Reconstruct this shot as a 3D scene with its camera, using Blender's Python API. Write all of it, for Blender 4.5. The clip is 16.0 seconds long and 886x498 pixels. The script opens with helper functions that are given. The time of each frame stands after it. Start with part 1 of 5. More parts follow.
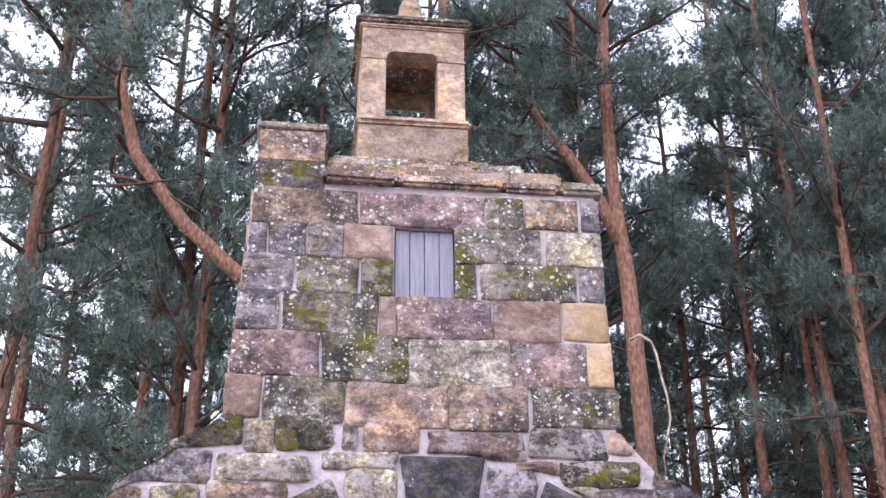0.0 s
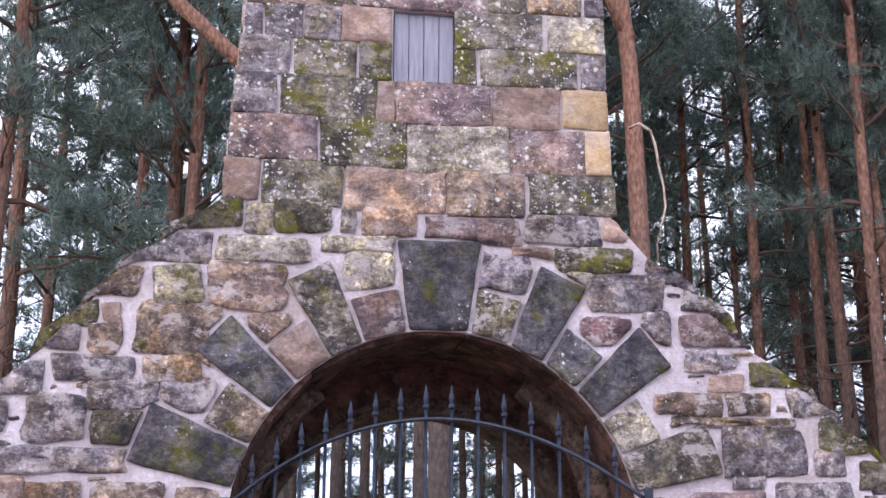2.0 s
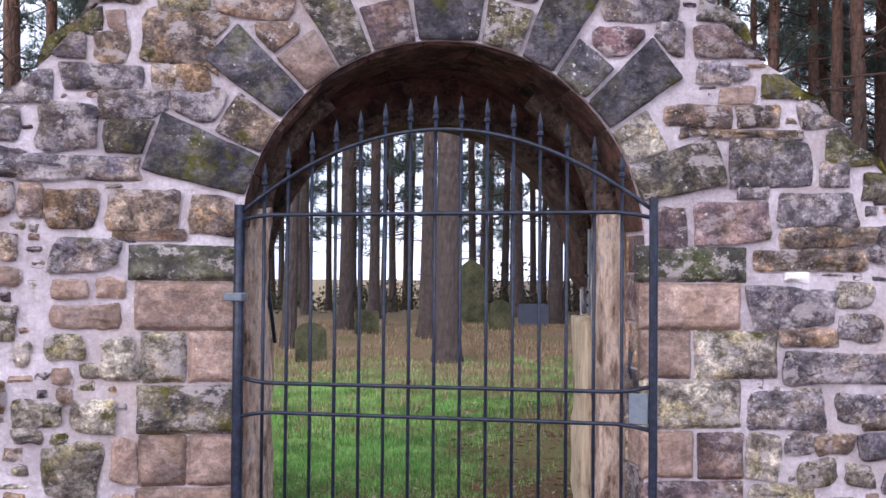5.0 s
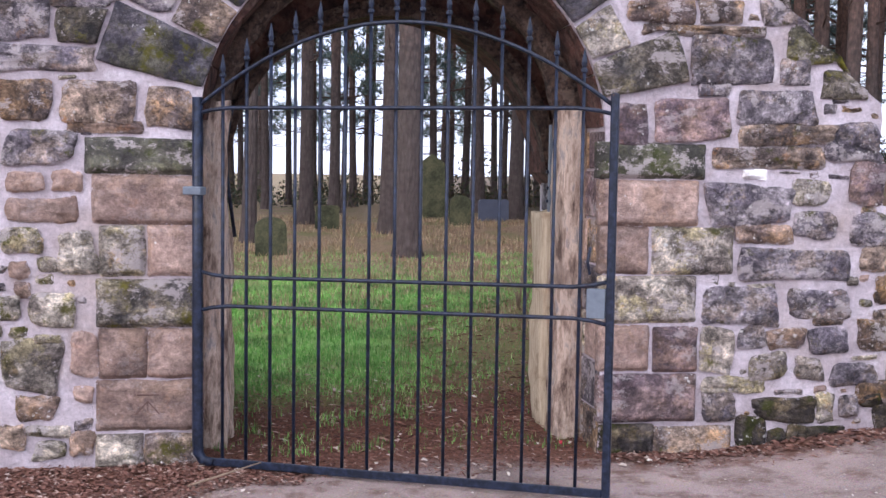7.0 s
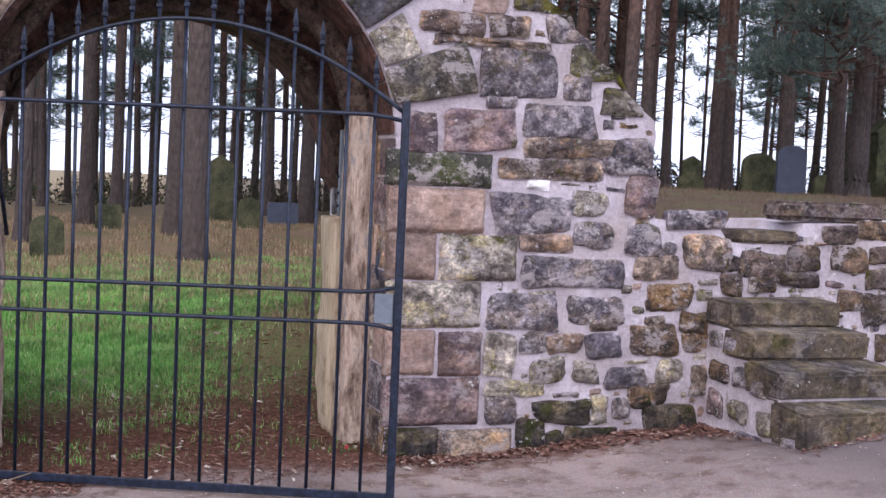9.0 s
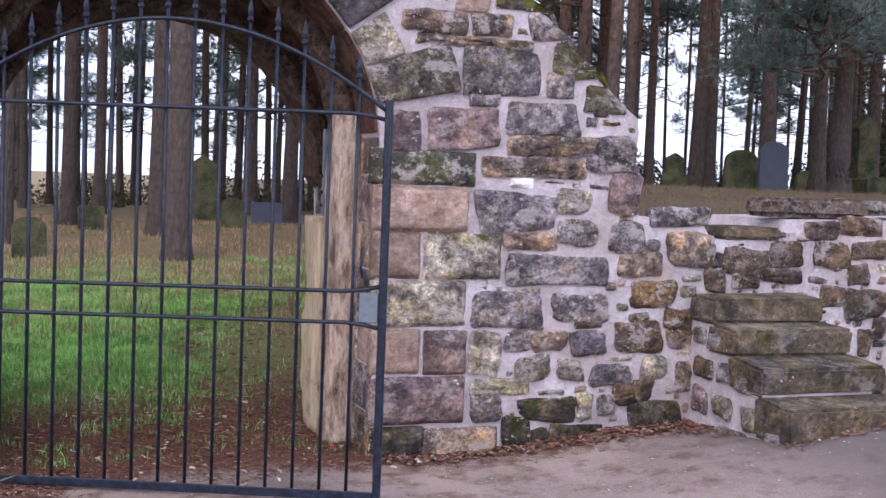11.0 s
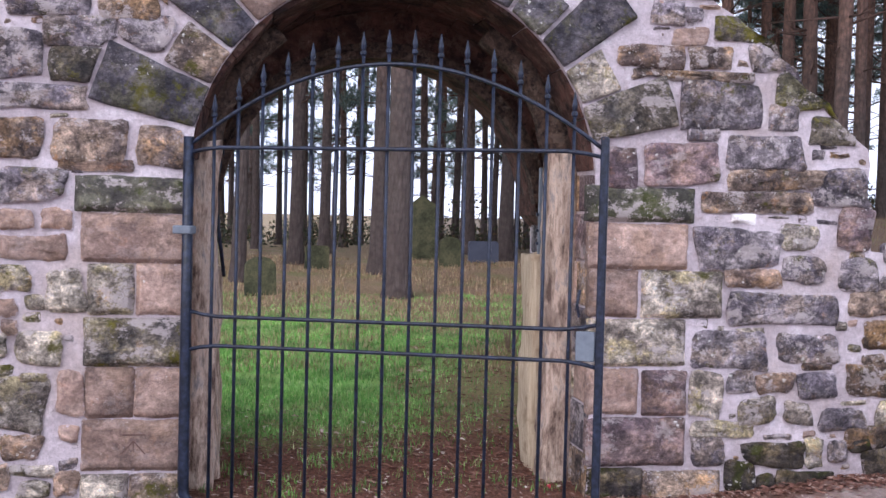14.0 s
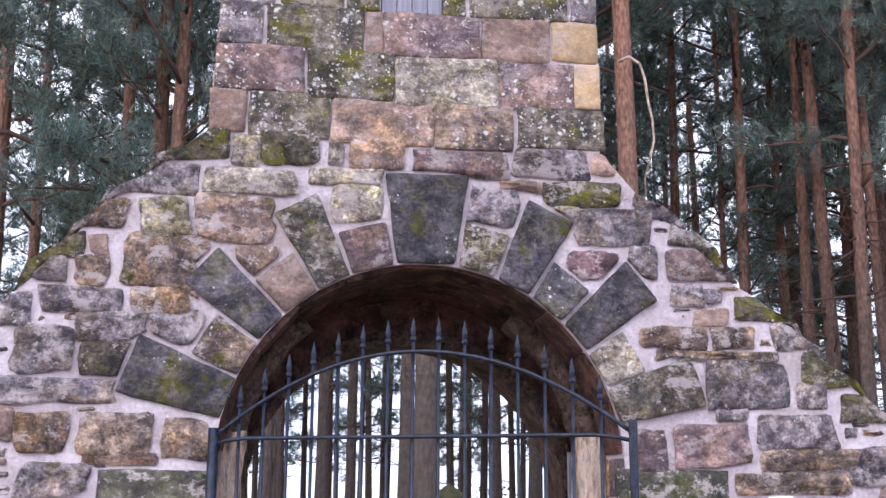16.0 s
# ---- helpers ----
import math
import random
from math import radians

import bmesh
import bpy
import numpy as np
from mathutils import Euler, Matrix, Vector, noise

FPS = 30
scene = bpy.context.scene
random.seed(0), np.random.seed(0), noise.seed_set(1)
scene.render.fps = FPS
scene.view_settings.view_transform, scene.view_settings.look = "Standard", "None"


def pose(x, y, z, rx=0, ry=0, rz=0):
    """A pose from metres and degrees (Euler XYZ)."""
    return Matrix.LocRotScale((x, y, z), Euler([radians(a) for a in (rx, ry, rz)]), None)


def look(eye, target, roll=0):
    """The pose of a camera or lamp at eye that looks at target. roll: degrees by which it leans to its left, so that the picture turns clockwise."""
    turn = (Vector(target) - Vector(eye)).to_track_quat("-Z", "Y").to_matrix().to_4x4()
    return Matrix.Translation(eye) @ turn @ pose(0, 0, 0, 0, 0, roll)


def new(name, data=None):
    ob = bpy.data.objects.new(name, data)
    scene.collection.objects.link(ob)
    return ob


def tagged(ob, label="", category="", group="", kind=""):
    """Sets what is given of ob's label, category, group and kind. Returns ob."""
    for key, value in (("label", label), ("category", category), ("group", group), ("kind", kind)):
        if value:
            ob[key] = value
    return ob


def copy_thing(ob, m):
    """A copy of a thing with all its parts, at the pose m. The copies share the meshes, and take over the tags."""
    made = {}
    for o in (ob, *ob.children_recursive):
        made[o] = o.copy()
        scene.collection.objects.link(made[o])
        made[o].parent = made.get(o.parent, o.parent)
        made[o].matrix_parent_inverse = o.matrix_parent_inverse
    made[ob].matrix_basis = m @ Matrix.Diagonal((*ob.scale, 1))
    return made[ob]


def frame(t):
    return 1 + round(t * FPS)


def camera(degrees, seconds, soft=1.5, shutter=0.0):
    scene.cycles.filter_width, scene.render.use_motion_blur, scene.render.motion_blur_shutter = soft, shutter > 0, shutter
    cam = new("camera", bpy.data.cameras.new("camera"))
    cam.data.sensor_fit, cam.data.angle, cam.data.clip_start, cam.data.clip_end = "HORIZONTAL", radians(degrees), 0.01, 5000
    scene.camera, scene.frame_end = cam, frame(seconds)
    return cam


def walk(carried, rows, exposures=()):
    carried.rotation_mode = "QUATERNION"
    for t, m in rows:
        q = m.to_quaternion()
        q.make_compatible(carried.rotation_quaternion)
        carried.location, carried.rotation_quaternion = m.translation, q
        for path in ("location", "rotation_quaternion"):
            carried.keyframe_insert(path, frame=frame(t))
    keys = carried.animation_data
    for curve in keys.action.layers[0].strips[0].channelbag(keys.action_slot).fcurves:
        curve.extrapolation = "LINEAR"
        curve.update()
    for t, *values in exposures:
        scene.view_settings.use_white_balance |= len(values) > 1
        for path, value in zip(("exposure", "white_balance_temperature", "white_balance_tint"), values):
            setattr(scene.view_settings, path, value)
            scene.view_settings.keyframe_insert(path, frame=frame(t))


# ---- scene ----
# ---------------- camera and its walk ----------------
EYE = 1.6
cam = camera(43.24, 16.0)
ROWS = [
    (0.0, 117.10, 0.52, -7.06), (0.5, 114.24, 0.85, -6.71), (1.0, 110.86, 0.45, -7.13), (1.5, 108.63, 0.08, -7.53),
    (2.0, 106.16, -0.17, -7.42), (2.5, 102.63, -0.39, -7.51), (3.0, 100.37, -0.34, -7.44), (3.5, 98.43, -0.15, -6.98),
    (4.0, 96.41, -0.13, -6.62), (4.5, 94.05, -0.51, -6.61), (4.7, 92.98, -0.51, -6.76), (6.8, 85.96, -0.84, -7.69),
    (7.0, 86.06, -0.86, -8.97), (7.5, 86.54, -1.20, -13.25), (8.0, 86.92, -1.61, -15.93), (8.5, 86.55, -2.15, -17.68),
    (9.0, 86.62, -2.57, -19.66), (9.5, 86.50, -2.58, -20.37), (11.8, 86.63, -1.81, -20.16), (12.0, 86.45, -1.87, -18.63),
    (12.5, 86.20, -1.16, -14.15), (13.0, 86.01, -1.22, -10.75), (13.5, 85.65, -1.19, -9.87), (14.0, 88.19, -1.42, -9.47),
    (14.5, 92.33, -1.02, -9.11), (15.0, 96.39, -0.66, -8.18), (15.5, 99.98, -0.48, -8.17), (16.0, 102.75, -0.29, -8.10),
]
walk(cam, [(t, pose(0, 0, EYE, rx, ry, rz)) for t, rx, ry, rz in ROWS],
     [(0.0, 1.22, 6250, 17), (1.5, 1.1, 6250, 17), (3.5, 0.93, 6250, 17), (7.0, 0.9, 6250, 17), (9.0, 0.76, 6250, 17), (12.0, 0.77, 6250, 17), (14.5, 0.92, 6250, 17), (16.0, 1.06, 6250, 17)])

# ---------------- light ----------------
world = bpy.data.worlds.new("world")
scene.world = world
world.use_nodes = True
wn = world.node_tree.nodes
sky = wn.new("ShaderNodeTexSky")
sky.sky_type = "NISHITA"
sky.sun_disc = False
sky.sun_elevation, sky.sun_rotation = radians(40), radians(228)
sky.air_density, sky.dust_density, sky.ozone_density = 1.0, 4.0, 1.0
# a bright, nearly even layer of high cloud over that sky
cloud_noise = wn.new("ShaderNodeTexNoise")
cloud_noise.inputs["Scale"].default_value = 2.2
cloud_noise.inputs["Detail"].default_value = 5.0
cloud_ramp = wn.new("ShaderNodeValToRGB")
cloud_ramp.color_ramp.elements[0].position, cloud_ramp.color_ramp.elements[0].color = 0.3, (5.8, 6.9, 9.4, 1)
cloud_ramp.color_ramp.elements[1].position, cloud_ramp.color_ramp.elements[1].color = 0.65, (8.9, 9.3, 10.3, 1)
cover = wn.new("ShaderNodeMix")
cover.data_type = "RGBA"
cover.inputs[0].default_value = 0.85
wl = world.node_tree.links
wl.new(cloud_noise.outputs["Fac"], cloud_ramp.inputs["Fac"])
wl.new(sky.outputs["Color"], cover.inputs[6])
wl.new(cloud_ramp.outputs["Color"], cover.inputs[7])
wl.new(cover.outputs[2], wn["Background"].inputs["Color"])
wn["Background"].inputs["Strength"].default_value = 0.135
sun_data = bpy.data.lights.new("sun", "SUN")
sun_data.energy, sun_data.angle, sun_data.color = 0.6, radians(40), (1.0, 0.97, 0.94)
sun = new("sun", sun_data)
sun.matrix_world = look((-12, -11, 15), (0.5, 6, 1))

# ---------------- materials ----------------
def srgb(r, g, b):
    return tuple((c / 255 / 12.92 if c < 10 else ((c / 255 + 0.055) / 1.055) ** 2.4) for c in (r, g, b)) + (1.0,)


class Mat:
    """A node material under construction, with textures in world metres."""

    def __init__(self, name, rough=0.9):
        self.m = bpy.data.materials.new(name)
        self.m.use_nodes = True
        self.t = self.m.node_tree
        self.bsdf = self.t.nodes["Principled BSDF"]
        self.bsdf.inputs["Roughness"].default_value = rough
        self.bsdf.inputs["Specular IOR Level"].default_value = 0.3
        self.pos = self.node("ShaderNodeNewGeometry").outputs["Position"]

    def node(self, kind, **kw):
        n = self.t.nodes.new(kind)
        for k, v in kw.items():
            if isinstance(v, bpy.types.NodeSocket):
                self.t.links.new(v, n.inputs[k])
            else:
                n.inputs[k].default_value = v
        return n

    def noise(self, scale, detail=4.0, rough=0.6, vec=None):
        return self.node("ShaderNodeTexNoise", Vector=vec or self.pos, Scale=scale, Detail=detail, Roughness=rough).outputs["Fac"]

    def stretch(self, x, y, z):
        n = self.node("ShaderNodeMapping", Vector=self.pos)
        n.inputs["Scale"].default_value = (x, y, z)
        return n.outputs["Vector"]

    def ramp(self, fac, *stops):
        n = self.node("ShaderNodeValToRGB", Fac=fac)
        e = n.color_ramp.elements
        while len(e) < len(stops):
            e.new(0.5)
        for el, (p, c) in zip(e, stops):
            el.position = p
            el.color = c if isinstance(c, tuple) else (c, c, c, 1)
        return n.outputs["Color"]

    def mix(self, fac, a, b, mode="MIX"):
        n = self.t.nodes.new("ShaderNodeMix")
        n.data_type, n.blend_type = "RGBA", mode
        for s, v in ((n.inputs[0], fac), (n.inputs[6], a), (n.inputs[7], b)):
            if isinstance(v, bpy.types.NodeSocket):
                self.t.links.new(v, s)
            else:
                s.default_value = v
        return n.outputs[2]

    def math(self, op, a, b):
        n = self.t.nodes.new("ShaderNodeMath")
        n.operation = op
        for s, v in ((n.inputs[0], a), (n.inputs[1], b)):
            if isinstance(v, bpy.types.NodeSocket):
                self.t.links.new(v, s)
            else:
                s.default_value = v
        return n.outputs[0]

    def random(self):
        return self.node("ShaderNodeObjectInfo").outputs["Random"]

    def island(self):
        return self.node("ShaderNodeNewGeometry").outputs["Random Per Island"]

    def bump(self, height, strength=0.5, dist=0.01):
        b = self.node("ShaderNodeBump", Height=height, Strength=strength, Distance=dist)
        self.t.links.new(b.outputs["Normal"], self.bsdf.inputs["Normal"])

    def done(self, color, rough=None):
        self.t.links.new(color, self.bsdf.inputs["Base Color"])
        if rough is not None:
            self.t.links.new(rough, self.bsdf.inputs["Roughness"])
        return self.m


def mortar_colour(k):
    """Lime pointing: uneven, pitted, stained, in places whitened."""
    n1, n2, n3 = k.noise(3.0, 5, 0.65), k.noise(45.0, 6, 0.75), k.noise(14.0, 6, 0.75)
    c = k.mix(k.ramp(n1, (0.38, 0.0), (0.62, 1.0)), srgb(192, 178, 182), srgb(228, 216, 222))
    c = k.mix(k.ramp(n3, (0.54, 0.0), (0.7, 0.75)), c, srgb(178, 160, 160))
    c = k.mix(k.ramp(k.noise(8.0, 6, 0.7), (0.6, 0.0), (0.7, 0.7)), c, srgb(242, 236, 238))
    c = k.mix(k.ramp(k.noise(1.4, 4, 0.6), (0.52, 0.0), (0.66, 0.5)), c, srgb(196, 176, 164))
    c = k.mix(1.0, c, k.ramp(n2, (0.3, 0.74), (0.66, 1.1)), "MULTIPLY")
    pits = k.node("ShaderNodeTexVoronoi", Vector=k.pos, Scale=48.0).outputs["Distance"]
    c = k.mix(k.ramp(k.math("ADD", pits, k.math("MULTIPLY", n3, 0.5)), (0.33, 0.4), (0.4, 0.0)), c, srgb(138, 120, 116))
    return c, k.math("ADD", n2, n3)


def stone_mat(name, light, dark, warm, lichen=0.5, moss=0.2, mosscol=(98, 94, 28), soot=0.5, grit=0.8, pallor=0.7):
    """Weathered sandstone: bedded tones, warm blotches, black grime, moss, pale lichen and smears of mortar at its edges."""
    k = Mat(name, 0.92)
    shift = k.node("ShaderNodeVectorMath")
    shift.operation = "ADD"
    k.t.links.new(k.pos, shift.inputs[0])
    rnd = k.random()
    comb = k.node("ShaderNodeCombineXYZ", X=k.math("MULTIPLY", rnd, 37.0), Y=k.math("MULTIPLY", rnd, 11.0), Z=k.math("MULTIPLY", rnd, 23.0))
    k.t.links.new(comb.outputs[0], shift.inputs[1])
    v = shift.outputs[0]
    bedmap = k.node("ShaderNodeMapping", Vector=v)
    bedmap.inputs["Scale"].default_value = (0.85, 0.85, 1.2)
    bv = bedmap.outputs["Vector"]
    big = k.noise(5.0, 5, 0.6, v)
    bed = k.node("ShaderNodeTexNoise", Vector=bv, Scale=13.0, Detail=7.0, Roughness=0.72, Distortion=0.9).outputs["Fac"]
    fine = k.noise(46.0, 6, 0.8, v)
    c = k.mix(k.ramp(big, (0.42, 0.0), (0.57, 1.0)), srgb(*dark), srgb(*light))
    c = k.mix(k.ramp(k.noise(3.6, 7, 0.75, v), (0.52, 0.0), (0.575, 0.85)), c, srgb(*warm))
    rust = k.ramp(k.noise(6.5, 8, 0.78, v), (0.585, 0.0), (0.625, 0.55 * grit))
    c = k.mix(rust, c, srgb(warm[0] * 1.04, warm[1] * 0.9, warm[2] * 0.76))
    c = k.mix(1.0, c, k.ramp(rnd, (0.0, 0.84), (1.0, 1.42)), "MULTIPLY")
    black = k.ramp(k.noise(4.2, 8, 0.72, v), (0.51 - 0.08 * soot, 0.0), (0.55 - 0.07 * soot, 0.9 * soot))
    c = k.mix(black, c, srgb(56, 51, 56))
    streak = k.node("ShaderNodeTexNoise", Vector=bv, Scale=7.0, Detail=8.0, Roughness=0.8, Distortion=0.5).outputs["Fac"]
    c = k.mix(1.0, c, k.ramp(streak, (0.4, 1 - 0.5 * grit), (0.58, 1 + 0.4 * grit)), "MULTIPLY")
    c = k.mix(1.0, c, k.ramp(bed, (0.36, 1 - 0.6 * grit), (0.62, 1 + 0.45 * grit)), "MULTIPLY")
    c = k.mix(1.0, c, k.ramp(fine, (0.36, 1 - 0.55 * grit), (0.64, 1 + 0.5 * grit)), "MULTIPLY")
    mossy = k.ramp(k.noise(4.6, 7, 0.74, v), (0.61 - 0.20 * moss, 0.0), (0.69 - 0.22 * moss, 0.92 if moss > 0.01 else 0.0))
    c = k.mix(mossy, c, k.mix(k.ramp(bed, (0.35, 0.0), (0.65, 1.0)), srgb(mosscol[0] * 0.55, mosscol[1] * 0.58, mosscol[2] * 0.5), srgb(*mosscol)))
    pale = k.ramp(k.noise(5.5, 8, 0.8, bv), (0.535, 0.0), (0.575, pallor))
    c = k.mix(pale, c, srgb(194, 182, 180))
    warp = k.node("ShaderNodeVectorMath")
    warp.operation = "ADD"
    k.t.links.new(v, warp.inputs[0])
    nz = k.node("ShaderNodeTexNoise", Vector=v, Scale=60.0, Detail=3.0)
    small = k.node("ShaderNodeVectorMath")
    small.operation = "SCALE"
    small.inputs["Scale"].default_value = 0.035
    k.t.links.new(nz.outputs["Color"], small.inputs[0])
    k.t.links.new(small.outputs[0], warp.inputs[1])
    lit = None
    for scale, size in ((13.0, 0.2), (27.0, 0.26), (52.0, 0.26)):
        vor = k.node("ShaderNodeTexVoronoi", Vector=warp.outputs[0], Scale=scale)
        pick = k.node("ShaderNodeSeparateColor", Color=vor.outputs["Color"])
        chosen = k.ramp(pick.outputs[0], (0.34, 1.0), (0.36, 0.0))
        spot = k.ramp(vor.outputs["Distance"], (size * (0.55 + 0.5 * lichen) - 0.06, 1.0), (size * (0.55 + 0.5 * lichen) + 0.08, 0.0))
        one = k.math("MULTIPLY", spot, chosen)
        lit = one if lit is None else k.math("MAXIMUM", lit, one)
    where = k.ramp(k.noise(3.2, 4, 0.65, v), (0.58 - 0.16 * lichen, 0.0), (0.62 - 0.16 * lichen, 1.0))
    lit = k.math("MULTIPLY", k.math("MULTIPLY", lit, where), 0.9 if lichen > 0.01 else 0.0)
    c = k.mix(lit, c, srgb(224, 220, 214))
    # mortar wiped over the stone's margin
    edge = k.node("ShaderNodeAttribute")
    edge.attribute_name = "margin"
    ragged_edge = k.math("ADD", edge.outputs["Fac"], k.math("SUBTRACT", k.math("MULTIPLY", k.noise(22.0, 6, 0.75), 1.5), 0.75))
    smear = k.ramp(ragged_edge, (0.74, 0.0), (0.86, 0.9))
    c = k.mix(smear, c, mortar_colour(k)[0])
    k.bump(k.math("ADD", k.math("MULTIPLY", fine, 0.5), k.math("ADD", bed, k.math("MULTIPLY", lit, 0.15))), 0.35 + 0.65 * grit, 0.032)
    return k.done(c)


STONE_KINDS = {
    "v": dict(name="black_gritstone", light=(96, 91, 96), dark=(60, 58, 66), warm=(86, 83, 70), lichen=0.5, moss=0.27, grit=0.65, pallor=0.15),
    "d": dict(name="dark_gritstone", light=(156, 146, 149), dark=(102, 94, 102), warm=(142, 126, 116), lichen=0.5, moss=0.1),
    "q": dict(name="purple_sandstone", pallor=0.45, light=(154, 130, 126), dark=(110, 92, 96), warm=(144, 118, 106), lichen=0.5, moss=0.05, grit=0.6),
    "p": dict(name="pink_sandstone", light=(162, 138, 126), dark=(134, 111, 101), warm=(152, 126, 110), pallor=0.15, lichen=0.15, moss=0.0, soot=0.25, grit=0.4),
    "b": dict(name="brown_sandstone", light=(166, 144, 126), dark=(106, 92, 86), warm=(172, 138, 104), lichen=0.45, moss=0.1),
    "o": dict(name="orange_sandstone", light=(166, 140, 122), dark=(122, 103, 96), warm=(166, 134, 106), lichen=0.45, moss=0.02, grit=0.65),
    "y": dict(name="yellow_sandstone", light=(176, 150, 118), dark=(160, 134, 106), warm=(174, 144, 108), lichen=0.0, moss=0.0, soot=0.1, grit=0.3, pallor=0.1),
    "l": dict(name="pale_sandstone", light=(192, 180, 164), dark=(142, 130, 120), warm=(172, 158, 120), lichen=0.5, moss=0.2),
    "g": dict(name="green_stained_sandstone", light=(132, 122, 108), dark=(82, 78, 74), warm=(116, 106, 82), lichen=0.55, moss=0.34, mosscol=(122, 114, 34)),
    "m": dict(name="mossy_sandstone", light=(108, 102, 82), dark=(72, 68, 58), warm=(104, 98, 60), lichen=0.5, moss=0.5, mosscol=(124, 116, 34)),
    "r": dict(name="red_sandstone", light=(126, 98, 100), dark=(92, 72, 78), warm=(110, 86, 84), lichen=0.2, moss=0.0, grit=0.5),
    "k": dict(name="rust_brown_stone", light=(120, 98, 80), dark=(76, 66, 58), warm=(128, 100, 70), lichen=0.2, moss=0.15),
    "s": dict(name="worn_step_stone", light=(122, 106, 86), dark=(74, 64, 54), warm=(108, 94, 66), lichen=0.1, moss=0.25, mosscol=(76, 74, 32), soot=0.5, grit=0.5, pallor=0.2),
    "c": dict(name="damp_green_sandstone", light=(104, 102, 86), dark=(70, 68, 62), warm=(92, 90, 70), lichen=0.3, moss=0.3, mosscol=(78, 82, 44), grit=0.5),
    "f": dict(name="damp_mossy_footing", light=(98, 86, 68), dark=(54, 48, 42), warm=(84, 72, 48), lichen=0.1, moss=0.36, mosscol=(72, 74, 26), soot=0.6, pallor=0.1),
    "e": dict(name="dark_brown_stone", light=(108, 92, 84), dark=(66, 56, 54), warm=(98, 80, 62), lichen=0.2, moss=0.16, pallor=0.3),
    "u": dict(name="buff_sandstone", light=(184, 160, 138), dark=(150, 128, 112), warm=(180, 150, 120), lichen=0.06, moss=0.03, soot=0.25, grit=0.4, pallor=0.25),
    "w": dict(name="white_limestone", light=(228, 224, 222), dark=(206, 202, 200), warm=(222, 218, 212), lichen=0.0, moss=0.0, soot=0.0, grit=0.2),
}
# high on the tower lichen is thick; the rubble below is rougher and cleaner
TOWER_STONE = {key: stone_mat(**dict(kind, lichen=kind["lichen"] * 1.7, pallor=0.35)) for key, kind in STONE_KINDS.items()}
STONE = {}
for key, kind in STONE_KINDS.items():
    rough_kind = dict(kind, name=kind["name"] + "_rubble", lichen=kind["lichen"] * 0.45)
    rough_kind["grit"] = min(1.0, kind.get("grit", 0.8) * 1.2)
    STONE[key] = stone_mat(**rough_kind)

k = Mat("lime_mortar", 0.95)
c, h = mortar_colour(k)
k.bump(h, 0.9, 0.02)
MORTAR = k.done(c)

# brown stone, darker than the wall's, with paler and near-black blotches
k = Mat("dark_brown_soffit", 0.95)
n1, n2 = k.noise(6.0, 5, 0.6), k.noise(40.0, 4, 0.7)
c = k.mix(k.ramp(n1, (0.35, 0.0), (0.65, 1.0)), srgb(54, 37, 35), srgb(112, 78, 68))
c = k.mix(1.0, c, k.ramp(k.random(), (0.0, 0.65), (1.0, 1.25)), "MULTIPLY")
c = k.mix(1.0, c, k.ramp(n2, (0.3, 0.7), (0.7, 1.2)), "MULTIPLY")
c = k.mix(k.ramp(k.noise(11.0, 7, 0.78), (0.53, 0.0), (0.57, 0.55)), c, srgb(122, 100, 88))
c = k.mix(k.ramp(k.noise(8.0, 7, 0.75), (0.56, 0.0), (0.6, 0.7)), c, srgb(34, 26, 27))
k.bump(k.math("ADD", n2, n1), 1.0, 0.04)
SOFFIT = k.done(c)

k = Mat("weathered_timber", 0.88)
grain = k.noise(9.0, 7, 0.7, k.stretch(7, 7, 0.5))
flake = k.node("ShaderNodeTexVoronoi", Vector=k.stretch(15, 15, 4.2), Scale=1.0)
tone = k.ramp(k.noise(1.0, 7, 0.72, k.stretch(14, 14, 4)), (0.34, 0.0), (0.66, 1.0))
c = k.ramp(tone, (0.05, srgb(96, 78, 70)), (0.35, srgb(168, 144, 128)), (0.62, srgb(206, 184, 166)), (0.92, srgb(146, 136, 134)))
c = k.mix(1.0, c, k.ramp(k.node("ShaderNodeSeparateColor", Color=flake.outputs["Color"]).outputs[0], (0.0, 0.85), (1.0, 1.2)), "MULTIPLY")
c = k.mix(k.ramp(grain, (0.34, 0.6), (0.45, 0.0)), c, srgb(92, 74, 64))
c = k.mix(k.ramp(k.noise(5.0, 5, 0.65), (0.58, 0.0), (0.66, 0.6)), c, srgb(122, 104, 94))
k.bump(k.math("ADD", grain, flake.outputs["Distance"]), 0.9, 0.02)
TIMBER = k.done(c)

k = Mat("dark_old_timber", 0.85)
grain = k.noise(9.0, 7, 0.75, k.stretch(3, 3, 3))
c = k.mix(k.ramp(grain, (0.38, 0.0), (0.62, 1.0)), srgb(40, 31, 30), srgb(104, 82, 70))
c = k.mix(k.ramp(k.noise(9.0, 7, 0.78), (0.54, 0.0), (0.58, 0.5)), c, srgb(132, 114, 100))
k.bump(grain, 1.0, 0.04)
DARK_TIMBER = k.done(c)

k = Mat("pale_bare_timber", 0.8)
grain = k.noise(10.0, 6, 0.65, k.stretch(6, 6, 0.4))
c = k.mix(k.ramp(grain, (0.3, 0.0), (0.7, 1.0)), srgb(160, 138, 114), srgb(206, 190, 164))
c = k.mix(k.ramp(k.noise(7.0, 4, 0.6), (0.56, 0.0), (0.66, 0.6)), c, srgb(128, 104, 80))
k.bump(grain, 0.6, 0.01)
PALE_TIMBER = k.done(c)

